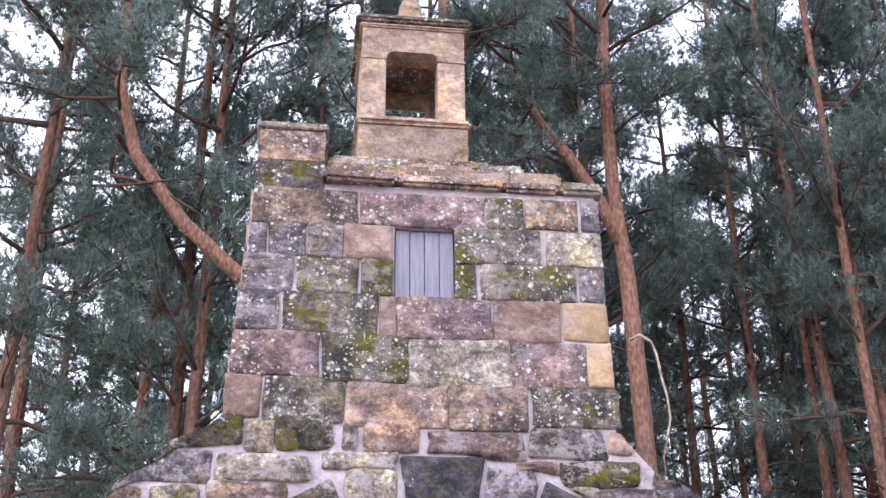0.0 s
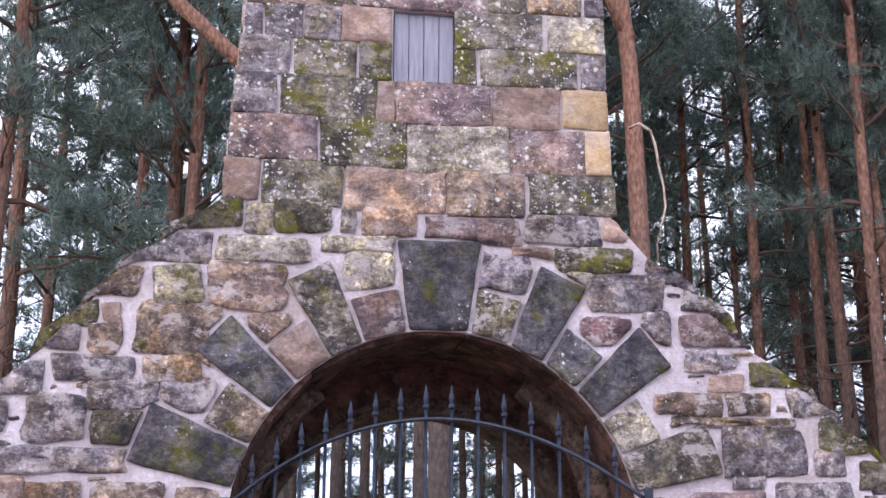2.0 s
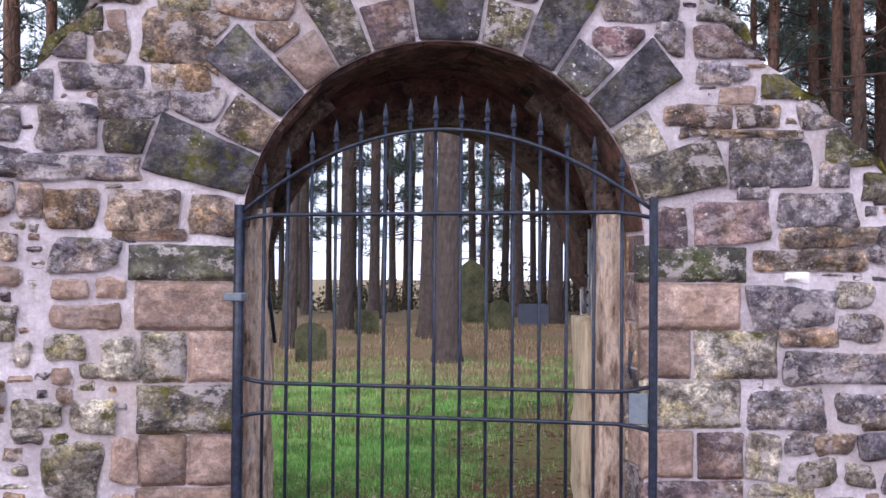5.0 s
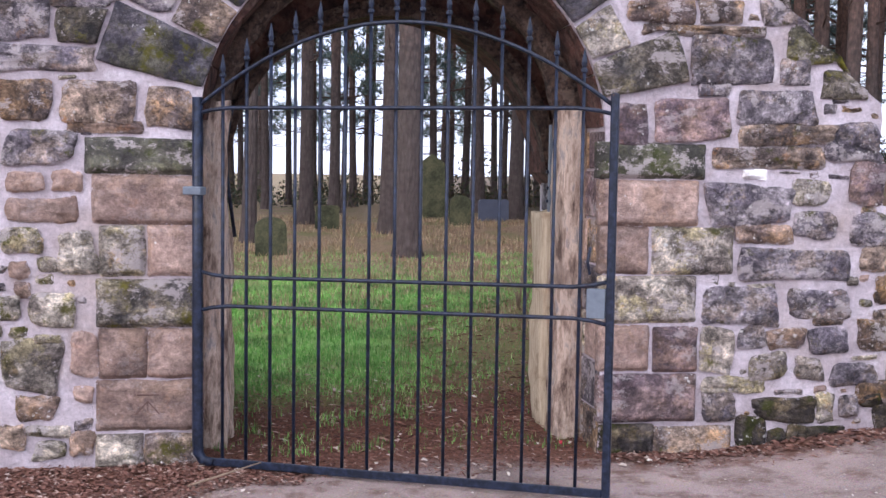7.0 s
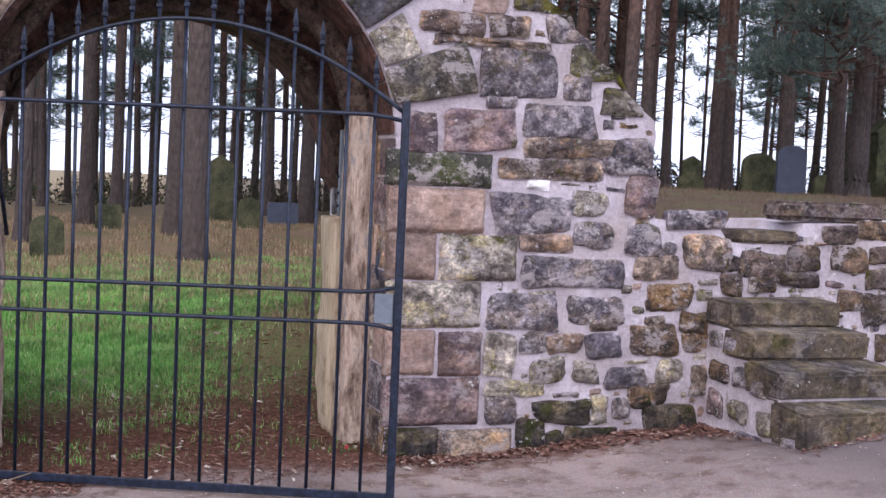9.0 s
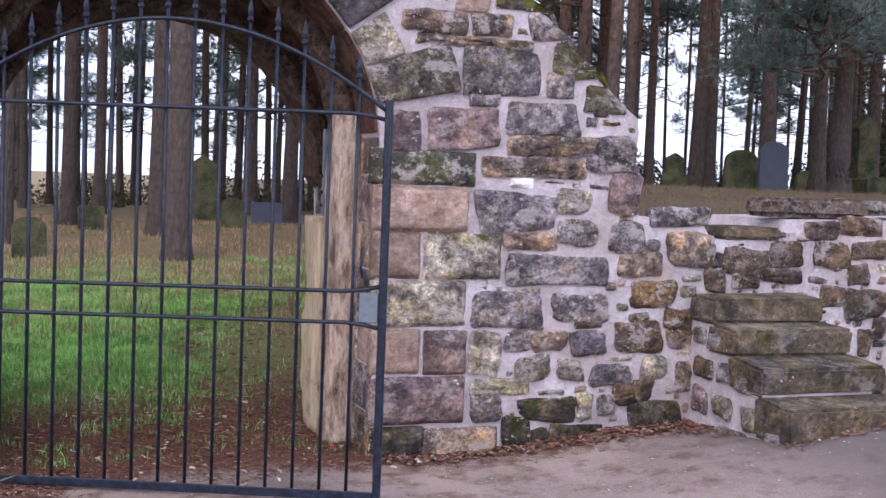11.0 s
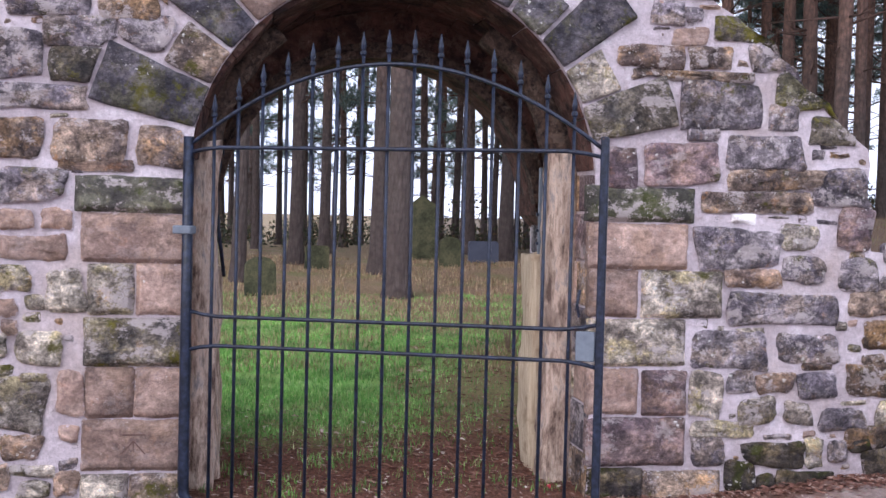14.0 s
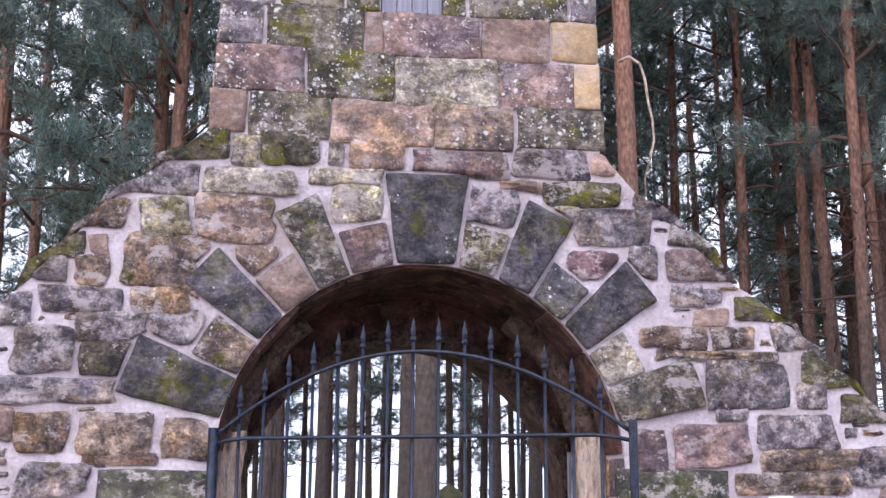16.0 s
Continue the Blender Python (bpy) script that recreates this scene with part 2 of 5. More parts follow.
k = Mat("black_painted_iron", 0.36)
n = k.noise(30.0, 4, 0.6)
c = k.mix(k.ramp(n, (0.4, 0.0), (0.7, 1.0)), srgb(20, 25, 37), srgb(43, 51, 71))
c = k.mix(k.ramp(k.noise(14.0, 5, 0.7), (0.66, 0.0), (0.76, 0.8)), c, srgb(96, 66, 52))
k.bump(n, 0.2, 0.003)
IRON = k.done(c)
k = Mat("worn_grey_metal", 0.45)
IRON_GREY = k.done(k.mix(k.noise(25.0), srgb(78, 86, 98), srgb(124, 132, 140)))

k = Mat("grey_painted_boards", 0.6)
grain = k.noise(12.0, 5, 0.6, k.stretch(5, 5, 0.4))
c = k.mix(k.ramp(grain, (0.3, 0.0), (0.7, 1.0)), srgb(118, 116, 128), srgb(150, 148, 160))
c = k.mix(1.0, c, k.ramp(k.random(), (0.0, 0.9), (1.0, 1.06)), "MULTIPLY")
k.bump(grain, 0.2, 0.004)
GREY_BOARD = k.done(c)

k = Mat("pine_bark", 0.95)
plates = k.node("ShaderNodeTexVoronoi", Vector=k.stretch(26, 26, 8), Scale=1.0).outputs["Distance"]
n2 = k.noise(12.0, 5, 0.7)
sep = k.node("ShaderNodeSeparateXYZ", Vector=k.pos)
height = k.math("MULTIPLY", k.math("ADD", sep.outputs["Z"], k.math("MULTIPLY", n2, 3.0)), 0.1)
c = k.mix(k.ramp(height, (0.45, 0.0), (0.95, 1.0)), srgb(86, 76, 72), srgb(146, 106, 88))
c = k.mix(k.ramp(plates, (0.3, 0.0), (0.75, 0.55)), c, srgb(70, 58, 56))
c = k.mix(1.0, c, k.ramp(n2, (0.3, 0.7), (0.7, 1.2)), "MULTIPLY")
c = k.mix(1.0, c, k.ramp(k.random(), (0.0, 0.7), (1.0, 1.2)), "MULTIPLY")
k.bump(plates, 0.8, 0.03)
BARK = k.done(c)

# limb bark, its orange-brown darkened to carry the shade inside the crowns
k = Mat("shaded_limb_bark", 0.95)
n2 = k.noise(14.0, 5, 0.7)
LIMB = k.done(k.mix(n2, srgb(58, 47, 45), srgb(104, 80, 70)))

k = Mat("pine_needles", 0.6)
c = k.ramp(k.island(), (0.0, srgb(78, 92, 92)), (0.4, srgb(100, 119, 116)), (0.8, srgb(130, 148, 138)), (1.0, srgb(152, 148, 118)))
c = k.mix(1.0, c, k.ramp(k.noise(0.7, 2, 0.5), (0.35, 0.7), (0.65, 1.2)), "MULTIPLY")
glow = k.node("ShaderNodeBsdfTranslucent", Color=c)
both = k.node("ShaderNodeMixShader")
both.inputs[0].default_value = 0.4
k.t.links.new(k.bsdf.outputs[0], both.inputs[1])
k.t.links.new(glow.outputs[0], both.inputs[2])
k.t.links.new(both.outputs[0], k.t.nodes["Material Output"].inputs["Surface"])
NEEDLES = k.done(c)

k = Mat("grass_blades", 0.6)
c = k.ramp(k.island(), (0.0, srgb(78, 134, 54)), (0.5, srgb(112, 166, 78)), (0.85, srgb(148, 190, 108)), (1.0, srgb(204, 194, 150)))
c = k.mix(1.0, c, k.ramp(k.noise(2.4, 4, 0.6), (0.38, 0.5), (0.62, 1.3)), "MULTIPLY")
GRASS = k.done(c)
k = Mat("dry_grass_blades", 0.8)
DRY_GRASS = k.done(k.ramp(k.island(), (0.0, srgb(98, 76, 58)), (0.5, srgb(160, 132, 104)), (0.8, srgb(186, 164, 132)), (1.0, srgb(106, 112, 62))))
k = Mat("mossy_bank_grass", 0.8)
BANK_GRASS = k.done(k.ramp(k.island(), (0.0, srgb(76, 56, 46)), (0.5, srgb(112, 88, 70)), (0.8, srgb(138, 118, 92)), (1.0, srgb(96, 98, 52))))
k = Mat("dead_leaves", 0.85)
LEAVES = k.done(k.ramp(k.island(), (0.0, srgb(78, 52, 46)), (0.5, srgb(112, 76, 64)), (0.85, srgb(136, 100, 86)), (1.0, srgb(176, 154, 142))))
# ---------------- shape helpers ----------------
def part(name, bm, material, parent=None, label="", smooth=False):
    """Link a bmesh as one mesh object under a thing or a part."""
    me = bpy.data.meshes.new(name)
    bm.normal_update()
    bm.to_mesh(me)
    bm.free()
    me.materials.append(material)
    if smooth:
        me.polygons.foreach_set("use_smooth", [True] * len(me.polygons))
    ob = new(name, me)
    ob.parent = parent
    if label:
        ob["label"] = label
    return ob


def thing(name, label, category, at=(0, 0, 0), group="", kind=""):
    ob = new(name)
    ob.location = at
    ob.empty_display_size = 0.1
    return tagged(ob, label, category, group, kind)


def box(x0, x1, y0, y1, z0, z1, bevel=0.0, bm=None, rough=0.0, segs=1):
    bm = bm or bmesh.new()
    made = bmesh.ops.create_cube(bm, size=1.0)["verts"]
    for v in made:
        v.co = ((x0 + x1) / 2 + v.co.x * (x1 - x0), (y0 + y1) / 2 + v.co.y * (y1 - y0), (z0 + z1) / 2 + v.co.z * (z1 - z0))
    if bevel:
        edges = list({e for v in made for e in v.link_edges})
        made = bmesh.ops.bevel(bm, geom=edges, offset=bevel, segments=segs, affect="EDGES")["verts"]
    if rough:
        for v in made:
            n = noise.noise_vector(v.co * 7.3)
            v.co += n * rough
    return bm


def tube(points, radii, sides=8, bm=None, knots=0.0):
    """A tapered tube through points."""
    bm = bm or bmesh.new()
    points = [Vector(p) for p in points]
    rings, up = [], Vector((0.123, 0.31, 0.94))
    for i, p in enumerate(points):
        d = (points[min(i + 1, len(points) - 1)] - points[max(i - 1, 0)]).normalized()
        a = d.cross(up)
        if a.length < 0.1:
            a = d.cross(Vector((1, 0, 0)))
        a.normalize()
        b = d.cross(a)
        ring = []
        for s in range(sides):
            w = 2 * math.pi * s / sides
            r = radii[i] * (1 + (knots * noise.noise(p * 2.1 + Vector((s * 3.7, i, 0))) if knots else 0))
            ring.append(bm.verts.new(p + (a * math.cos(w) + b * math.sin(w)) * r))
        rings.append(ring)
    for r0, r1 in zip(rings, rings[1:]):
        for s in range(sides):
            bm.faces.new((r0[s], r0[(s + 1) % sides], r1[(s + 1) % sides], r1[s]))
    bm.faces.new(rings[0][::-1])
    bm.faces.new(rings[-1])
    return bm


def stone_mesh(w, h, square, proud, rng, angle=0.0, wedge=0.0, trim=None, chamfer=0.0):
    """One dressed or rubble stone in the wall's plane, its face towards -y, its corners knocked off and its face rough."""
    bm = bmesh.new()
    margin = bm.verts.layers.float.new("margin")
    ph = rng.uniform(0, 100)
    small = min(w, h)
    loose = 1 - square
    corner = []
    for sx, sz in ((-1, -1), (1, -1), (1, 1), (-1, 1)):
        jx, jz = rng.uniform(-0.08, 0.3) * loose * small * (1.25 if w > 1.5 * h else 1.0), rng.uniform(-0.08, 0.24) * loose * small
        corner.append(Vector((sx * (w / 2 - jx), sz * (h / 2 - jz))))
    outline, round_off = [], []
    for i in range(4):
        a, b, c = corner[i - 1], corner[i], corner[(i + 1) % 4]
        rad = small * (0.03 + 0.3 * loose * rng.uniform(0.15, 1.2)) + 0.004
        round_off.append(min(rad, 0.42 * (a - b).length, 0.42 * (c - b).length))
    for i in range(4):
        a, b, c = corner[i - 1], corner[i], corner[(i + 1) % 4]
        rad = round_off[i]
        p0 = b + (a - b).normalized() * rad
        p2 = b + (c - b).normalized() * rad
        for t in (0.0, 0.5, 1.0):
            outline.append(p0 * (1 - t) ** 2 + b * 2 * t * (1 - t) + p2 * t * t)
        nxt = c + (b - c).normalized() * round_off[(i + 1) % 4]
        n = max(2, min(6, int((nxt - p2).length / 0.045))) if small > 0.06 else 2
        belly = rng.uniform(-0.06, 0.07) * loose * small
        side = Vector(((c - b).y, -(c - b).x)).normalized()
        for j in range(1, n):
            t = j / n
            outline.append(p2.lerp(nxt, t) + side * belly * 4 * t * (1 - t))
    wob = 0.004 + 0.06 * loose * small + 0.008 * small
    chip = 0.004 + 0.010 * loose
    pts = []
    for p in outline:
        q = Vector((p.x * 8 + ph, p.y * 8, ph))
        n = noise.noise_vector(q) * wob + noise.noise_vector(q * 3.7) * chip
        x, z = p.x + n.x, p.y + n.y
        x *= 1 + wedge * (z / (h / 2))
        pts.append(trim(x, z) if trim else (x, z))
    ca, sa = math.cos(angle), math.sin(angle)
    tx, tz = rng.uniform(-1, 1) * 0.07 * loose, rng.uniform(-1, 1) * 0.07 * loose
    soft = chamfer or 0.004 + 0.008 * loose
    flat = 0.003 if chamfer else 0.007 + 0.016 * loose
    rings = []
    under = min(0.009, 0.09 * small)
    for inset, depth, amp in ((0.0 if chamfer else under, 0.05, 0.0), (0.0, -0.003 if chamfer else -proud * 0.55, 0.0), (soft, -proud, 0.6 * flat),
                              (soft + small * 0.12, -proud - 0.002 - 0.008 * loose, 1.3 * flat), (soft + small * 0.26, -proud - 0.003 - 0.011 * loose, 1.5 * flat)):
        ring = []
        for x, z in pts:
            xx, zz = x * (1 - 2 * inset / w), z * (1 - 2 * inset / h)
            yy = depth + ((xx * tx + zz * tz) if depth < 0 else 0)
            yy += (noise.noise(Vector((xx * 9 + ph, zz * 9, ph))) + 0.6 * noise.noise(Vector((xx * 26 + ph, zz * 26, ph)))) * amp
            ring.append(bm.verts.new((xx * ca - zz * sa, yy, xx * sa + zz * ca)))
        rings.append(ring)
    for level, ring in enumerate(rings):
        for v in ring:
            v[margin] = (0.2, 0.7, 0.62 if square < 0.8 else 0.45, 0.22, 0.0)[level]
    n = len(pts)
    for level, (r0, r1) in enumerate(zip(rings, rings[1:])):
        for s in range(n):
            bm.faces.new((r0[s], r0[(s + 1) % n], r1[(s + 1) % n], r1[s])).smooth = level > 1
    mid = bm.verts.new((0, -proud - 0.004 - 0.010 * loose, 0))
    for s in range(n):
        bm.faces.new((rings[-1][s], rings[-1][(s + 1) % n], mid)).smooth = True
    return bm


def smooth01(a, b, x):
    t = min(1.0, max(0.0, (x - a) / (b - a)))
    return t * t * (3 - 2 * t)


# ---------------- ground ----------------
FACE = 6.1          # the front plane of the gatehouse
THICK = 0.85        # the flanking walls
DEEP = 1.5          # the tower and its passage


def ground_z(x, y):
    front = 0.075 * max(0.0, x - 2.3) + 0.07 * max(0.0, x - 2.9) * min(1.3, max(0.0, FACE - y))
    front = min(front, 0.9) - 0.012 * max(0.0, min(8.0, 4.5 - y))
    rise = 0.8 * min(1.0, max(0.0, (y - 6.6) / 10.5))
    left = 2.3 + 0.16 * max(0.0, y - 6.1)
    bank = (1.36 + 0.3 * smooth01(7, 13, y)) * smooth01(left, left + 1.7 + 0.12 * max(0.0, y - 6), x)
    back = max(rise, bank)
    back -= 0.02 * max(0.0, min(60.0, y - 24))
    z = front + (back - front) * smooth01(FACE + 0.15, FACE + 0.75, y)
    return z + 0.02 * noise.noise(Vector((x * 1.3, y * 1.3, 0))) + 0.008 * noise.noise(Vector((x * 5, y * 5, 3)))


def steps(lo, hi, fine_lo, fine_hi, d, grow=1.22):
    out = list(np.arange(fine_lo, fine_hi, d))
    s, p = d, fine_hi
    while p < hi:
        out.append(p)
        s *= grow
        p += s
    s, p = d, fine_lo
    while p > lo:
        s *= grow
        p -= s
        out.insert(0, p)
    return out


k = Mat("road_grit_litter_and_turf", 0.95)
sep = k.node("ShaderNodeSeparateXYZ", Vector=k.pos)
px, py = sep.outputs["X"], sep.outputs["Y"]
n1, n2, n3, n4 = k.noise(1.3, 4), k.noise(6.0, 5), k.noise(45.0, 4, 0.7), k.noise(140.0, 3, 0.7)
road = k.mix(k.ramp(n1, (0.35, 0.0), (0.65, 1.0)), srgb(138, 121, 115), srgb(178, 157, 149))
road = k.mix(k.ramp(n2, (0.48, 0.0), (0.64, 0.7)), road, srgb(104, 78, 68))
road = k.mix(k.ramp(k.noise(22.0, 6, 0.8), (0.52, 0.0), (0.62, 0.55)), road, srgb(172, 154, 146))
pebble = k.node("ShaderNodeTexVoronoi", Vector=k.pos, Scale=70.0)
road = k.mix(k.ramp(pebble.outputs["Distance"], (0.2, 0.45), (0.34, 0.0)), road, k.mix(1.0, road, pebble.outputs["Color"], "OVERLAY"))
road = k.mix(1.0, road, k.ramp(n4, (0.3, 0.6), (0.7, 1.3)), "MULTIPLY")
road = k.mix(k.ramp(k.math("ADD", k.math("MULTIPLY", px, 0.1), k.math("MULTIPLY", n1, 0.12)), (0.39, 0.0), (0.48, 0.85)), road, k.mix(n4, srgb(84, 74, 74), srgb(124, 111, 108)))
litter = k.mix(k.ramp(n3, (0.35, 0.0), (0.65, 1.0)), srgb(72, 46, 38), srgb(134, 90, 72))
litter = k.mix(k.ramp(n2, (0.5, 0.0), (0.7, 0.6)), litter, srgb(104, 76, 58))
turf = k.mix(k.ramp(n3, (0.3, 0.0), (0.7, 1.0)), srgb(84, 124, 50), srgb(136, 176, 92))
turf = k.mix(k.ramp(k.noise(2.2, 4), (0.5, 0.0), (0.66, 0.6)), turf, srgb(128, 112, 74))
dry = k.mix(k.ramp(n3, (0.3, 0.0), (0.7, 1.0)), srgb(84, 64, 52), srgb(164, 136, 108))
dry = k.mix(k.ramp(n1, (0.5, 0.0), (0.62, 0.5)), dry, srgb(96, 104, 50))
wav = k.math("ADD", py, k.math("ADD", k.math("MULTIPLY", n1, 1.0), k.math("MULTIPLY", n2, 0.7)))
# the edge of the road bows outwards beside the gate's hinge
bow = k.math("MULTIPLY", k.ramp(k.math("ADD", k.math("MULTIPLY", px, 0.25), 0.5), (0.2, 1.0), (0.55, 0.0)), 0.75)
edge = k.math("ADD", wav, bow)
c = k.mix(k.ramp(k.math("MULTIPLY", edge, 0.1), (0.655, 0.0), (0.69, 1.0)), road, litter)
path = k.ramp(k.math("ADD", k.math("SUBTRACT", px, k.math("MULTIPLY", k.math("SUBTRACT", py, 7.0), 0.22)), k.math("MULTIPLY", n2, 0.5)), (0.75, 1.0), (0.95, 0.25))
grow = k.math("MULTIPLY", k.ramp(k.math("MULTIPLY", wav, 0.1), (0.80, 0.0), (0.92, 1.0)), 1.0)
c = k.mix(k.math("MULTIPLY", grow, path), c, turf)
c = k.mix(k.ramp(k.math("MULTIPLY", wav, 0.05), (0.58, 0.0), (0.68, 0.95)), c, dry)
banked = k.ramp(k.math("MULTIPLY", k.math("ADD", k.math("SUBTRACT", px, k.math("MULTIPLY", py, 0.12)), n1), 0.1), (0.29, 0.0), (0.34, 0.95))
banked = k.math("MULTIPLY", banked, k.ramp(k.math("MULTIPLY", py, 0.1), (0.62, 0.0), (0.64, 1.0)))
earth = k.mix(k.ramp(n3, (0.3, 0.0), (0.7, 1.0)), srgb(64, 48, 40), srgb(112, 90, 72))
earth = k.mix(k.ramp(n1, (0.5, 0.0), (0.6, 0.5)), earth, srgb(92, 96, 54))
c = k.mix(banked, c, earth)
k.bump(k.math("ADD", n3, k.math("MULTIPLY", n4, 0.5)), 0.7, 0.025)
GROUND = k.done(c)

gx = steps(-400, 400, -3.0, 6.5, 0.14)
gy = steps(-300, 600, 2.5, 13.0, 0.14)
verts = [(x, y, ground_z(x, y)) for y in gy for x in gx]
W = len(gx)
faces = [(j * W + i, j * W + i + 1, (j + 1) * W + i + 1, (j + 1) * W + i) for j in range(len(gy) - 1) for i in range(W - 1)]
me = bpy.data.meshes.new("ground")
me.from_pydata(verts, [], faces)
me.materials.append(GROUND)
me.polygons.foreach_set("use_smooth", [True] * len(me.polygons))
tagged(new("ground", me), "gritty pinkish road, brown needle litter and rising green turf", "ground", kind="structure")

# ---------------- gatehouse walls ----------------
ARCH_X, ARCH_Z, ARCH_R = 0.766, 1.785, 1.123
JAMB_L, JAMB_R = ARCH_X - ARCH_R, ARCH_X + ARCH_R


def prism(outline, y0, y1):
    bm = bmesh.new()
    f = bm.faces.new([bm.verts.new((x, y0, z)) for x, z in outline])
    ext = bmesh.ops.extrude_face_region(bm, geom=[f])["geom"]
    for v in ext:
        if isinstance(v, bmesh.types.BMVert):
            v.co.y = y1
    bmesh.ops.recalc_face_normals(bm, faces=bm.faces)
    bmesh.ops.triangulate(bm, faces=[f for f in bm.faces if len(f.verts) > 4])
    return bm


def arc(r, n=28, a0=180, a1=0):
    return [(ARCH_X + r * math.cos(radians(a0 + (a1 - a0) * i / n)), ARCH_Z + r * math.sin(radians(a0 + (a1 - a0) * i / n))) for i in range(n + 1)]


LEFT_SHOULDER = [(-5.5, 1.5), (-2.6, 1.72), (-2.1, 2.06), (-1.62, 2.50), (-1.35, 2.76), (-1.14, 3.02), (-0.97, 3.22), (-0.71, 3.42), (-0.49, 3.61)]
RIGHT_SHOULDER = [(1.80, 3.60), (1.93, 3.42), (2.18, 3.21), (2.51, 2.90), (2.67, 2.79), (2.90, 2.60), (3.05, 2.44), (3.28, 2.24), (3.55, 2.03), (3.58, 1.48)]


def ragged(line, amount=0.025):
    """A broken line between the given corners, as stones along a wall's edge leave it."""
    out = []
    for (xa, za), (xb, zb) in zip(line, line[1:]):
        n = max(1, int(math.hypot(xb - xa, zb - za) / 0.09))
        for i in range(n):
            t = i / n
            p = Vector((xa + (xb - xa) * t, 0, za + (zb - za) * t))
            d = noise.noise_vector(p * 6.0) * amount
            out.append((p.x + d.x, p.z + d.z))
    out.append(line[-1])
    return out


# the piers and spandrels that carry the arch, as deep as the tower
wall_core = [(-0.62, -0.4), (JAMB_L, -0.4)] + arc(ARCH_R) + [(JAMB_R, -0.4), (2.15, -0.4), (2.15, 3.2), (1.80, 3.60), (-0.47, 3.60), (-0.62, 3.3)]
wall_left = ragged(LEFT_SHOULDER)
wall_left = [(-5.5, -0.4)] + wall_left + [(-0.47, 3.60), (-0.62, 3.3), (-0.62, -0.4)]
wall_right = [(2.15, -0.4), (2.15, 3.2)] + ragged([p for p in RIGHT_SHOULDER if p[0] > 2.17]) + ragged([(3.58, 1.44), (4.05, 1.42), (4.12, 1.30), (4.62, 1.30), (4.7, 1.44), (8.0, 1.5)], 0.015) + [(8.0, -0.4)]
wall_front = thing("wall_front", "rubble sandstone gateway wall with pale pointed joints", "wall", kind="structure")
part("core", prism(wall_core, FACE, FACE + DEEP), MORTAR, wall_front)
part("core", prism(wall_left, FACE, FACE + THICK), MORTAR, wall_front)
part("core", prism(wall_right, FACE, FACE + THICK), MORTAR, wall_front)

tower = thing("wall_tower", "square coursed sandstone tower above the arched gateway", "tower", kind="structure")
WIN = (0.483, 0.862, 4.41, 4.885)
bm = prism([(-0.465, 3.6), (1.79, 3.6), (1.785, WIN[2]), (-0.42, WIN[2])], FACE, FACE + DEEP)
part("core", bm, MORTAR, tower)
part("core", prism([(-0.42, WIN[2]), (WIN[0], WIN[2]), (WIN[0], WIN[3]), (-0.40, WIN[3])], FACE, FACE + DEEP), MORTAR, tower)
part("core", prism([(WIN[1], WIN[2]), (1.785, WIN[2]), (1.77, WIN[3]), (WIN[1], WIN[3])], FACE, FACE + DEEP), MORTAR, tower)
part("core", prism([(-0.40, WIN[3]), (1.77, WIN[3]), (1.765, 5.17), (-0.39, 5.17)], FACE, FACE + DEEP), MORTAR, tower)
part("core", box(WIN[0], WIN[1], FACE + 0.3, FACE + DEEP, WIN[2], WIN[3]), MORTAR, tower)

# ---------------- stones of the walls: middle x, middle z, width, height, kind of stone ----------------
rng = random.Random(4)


# the arch ring: first and last angle, outer radius, kind
RING = [
    (12.3, 22.9, 1.64, "g"), (23.4, 34.3, 1.36, "l"), (35.3, 45.5, 1.64, "v"), (46.4, 57.5, 1.36, "v"), (58.4, 68.8, 1.62, "v"), (69.8, 80.6, 1.38, "g"),
    (81.6, 98.6, 1.64, "v"), (99.4, 111.4, 1.37, "q"), (112.3, 122.0, 1.62, "g"), (122.7, 133.6, 1.37, "p"), (134.4, 144.0, 1.64, "v"),
    (144.8, 155.3, 1.39, "b"), (156.0, 167.6, 1.68, "v"),
]
RECTS = []


def top_at(x):
    """Height of the wall's sloping edge above x."""
    for line in (LEFT_SHOULDER, RIGHT_SHOULDER[:-1]):
        for (xa, za), (xb, zb) in zip(line, line[1:]):
            if xa <= x <= xb:
                return za + (zb - za) * (x - xa) / (xb - xa)
    return 1.40 if x > 3.54 else 9.0


def fitted(cx, cz):
    """Trim a stone to the wall's sloping edge."""
    def trim(x, z):
        X, Z = cx + x, cz + z
        Z = min(Z, top_at(X) + 0.004)
        for again in range(2):
            # keep a joint's width off the voussoirs, by the shorter way out
            r, a = math.hypot(X - ARCH_X, Z - ARCH_Z), math.degrees(math.atan2(Z - ARCH_Z, X - ARCH_X))
            for a0, a1, outer, kind in RING:
                if a0 - 0.7 < a < a1 + 0.7 and r < outer + 0.022:
                    ways = [(outer + 0.022 - r, a, outer + 0.022), (radians(a - a0 + 0.9) * r, a0 - 0.9, r), (radians(a1 + 0.9 - a) * r, a1 + 0.9, r)]
                    d, a, r = min(ways)
                    X, Z = ARCH_X + r * math.cos(radians(a)), ARCH_Z + r * math.sin(radians(a))
                    break
        return X - cx, Z - cz
    return trim


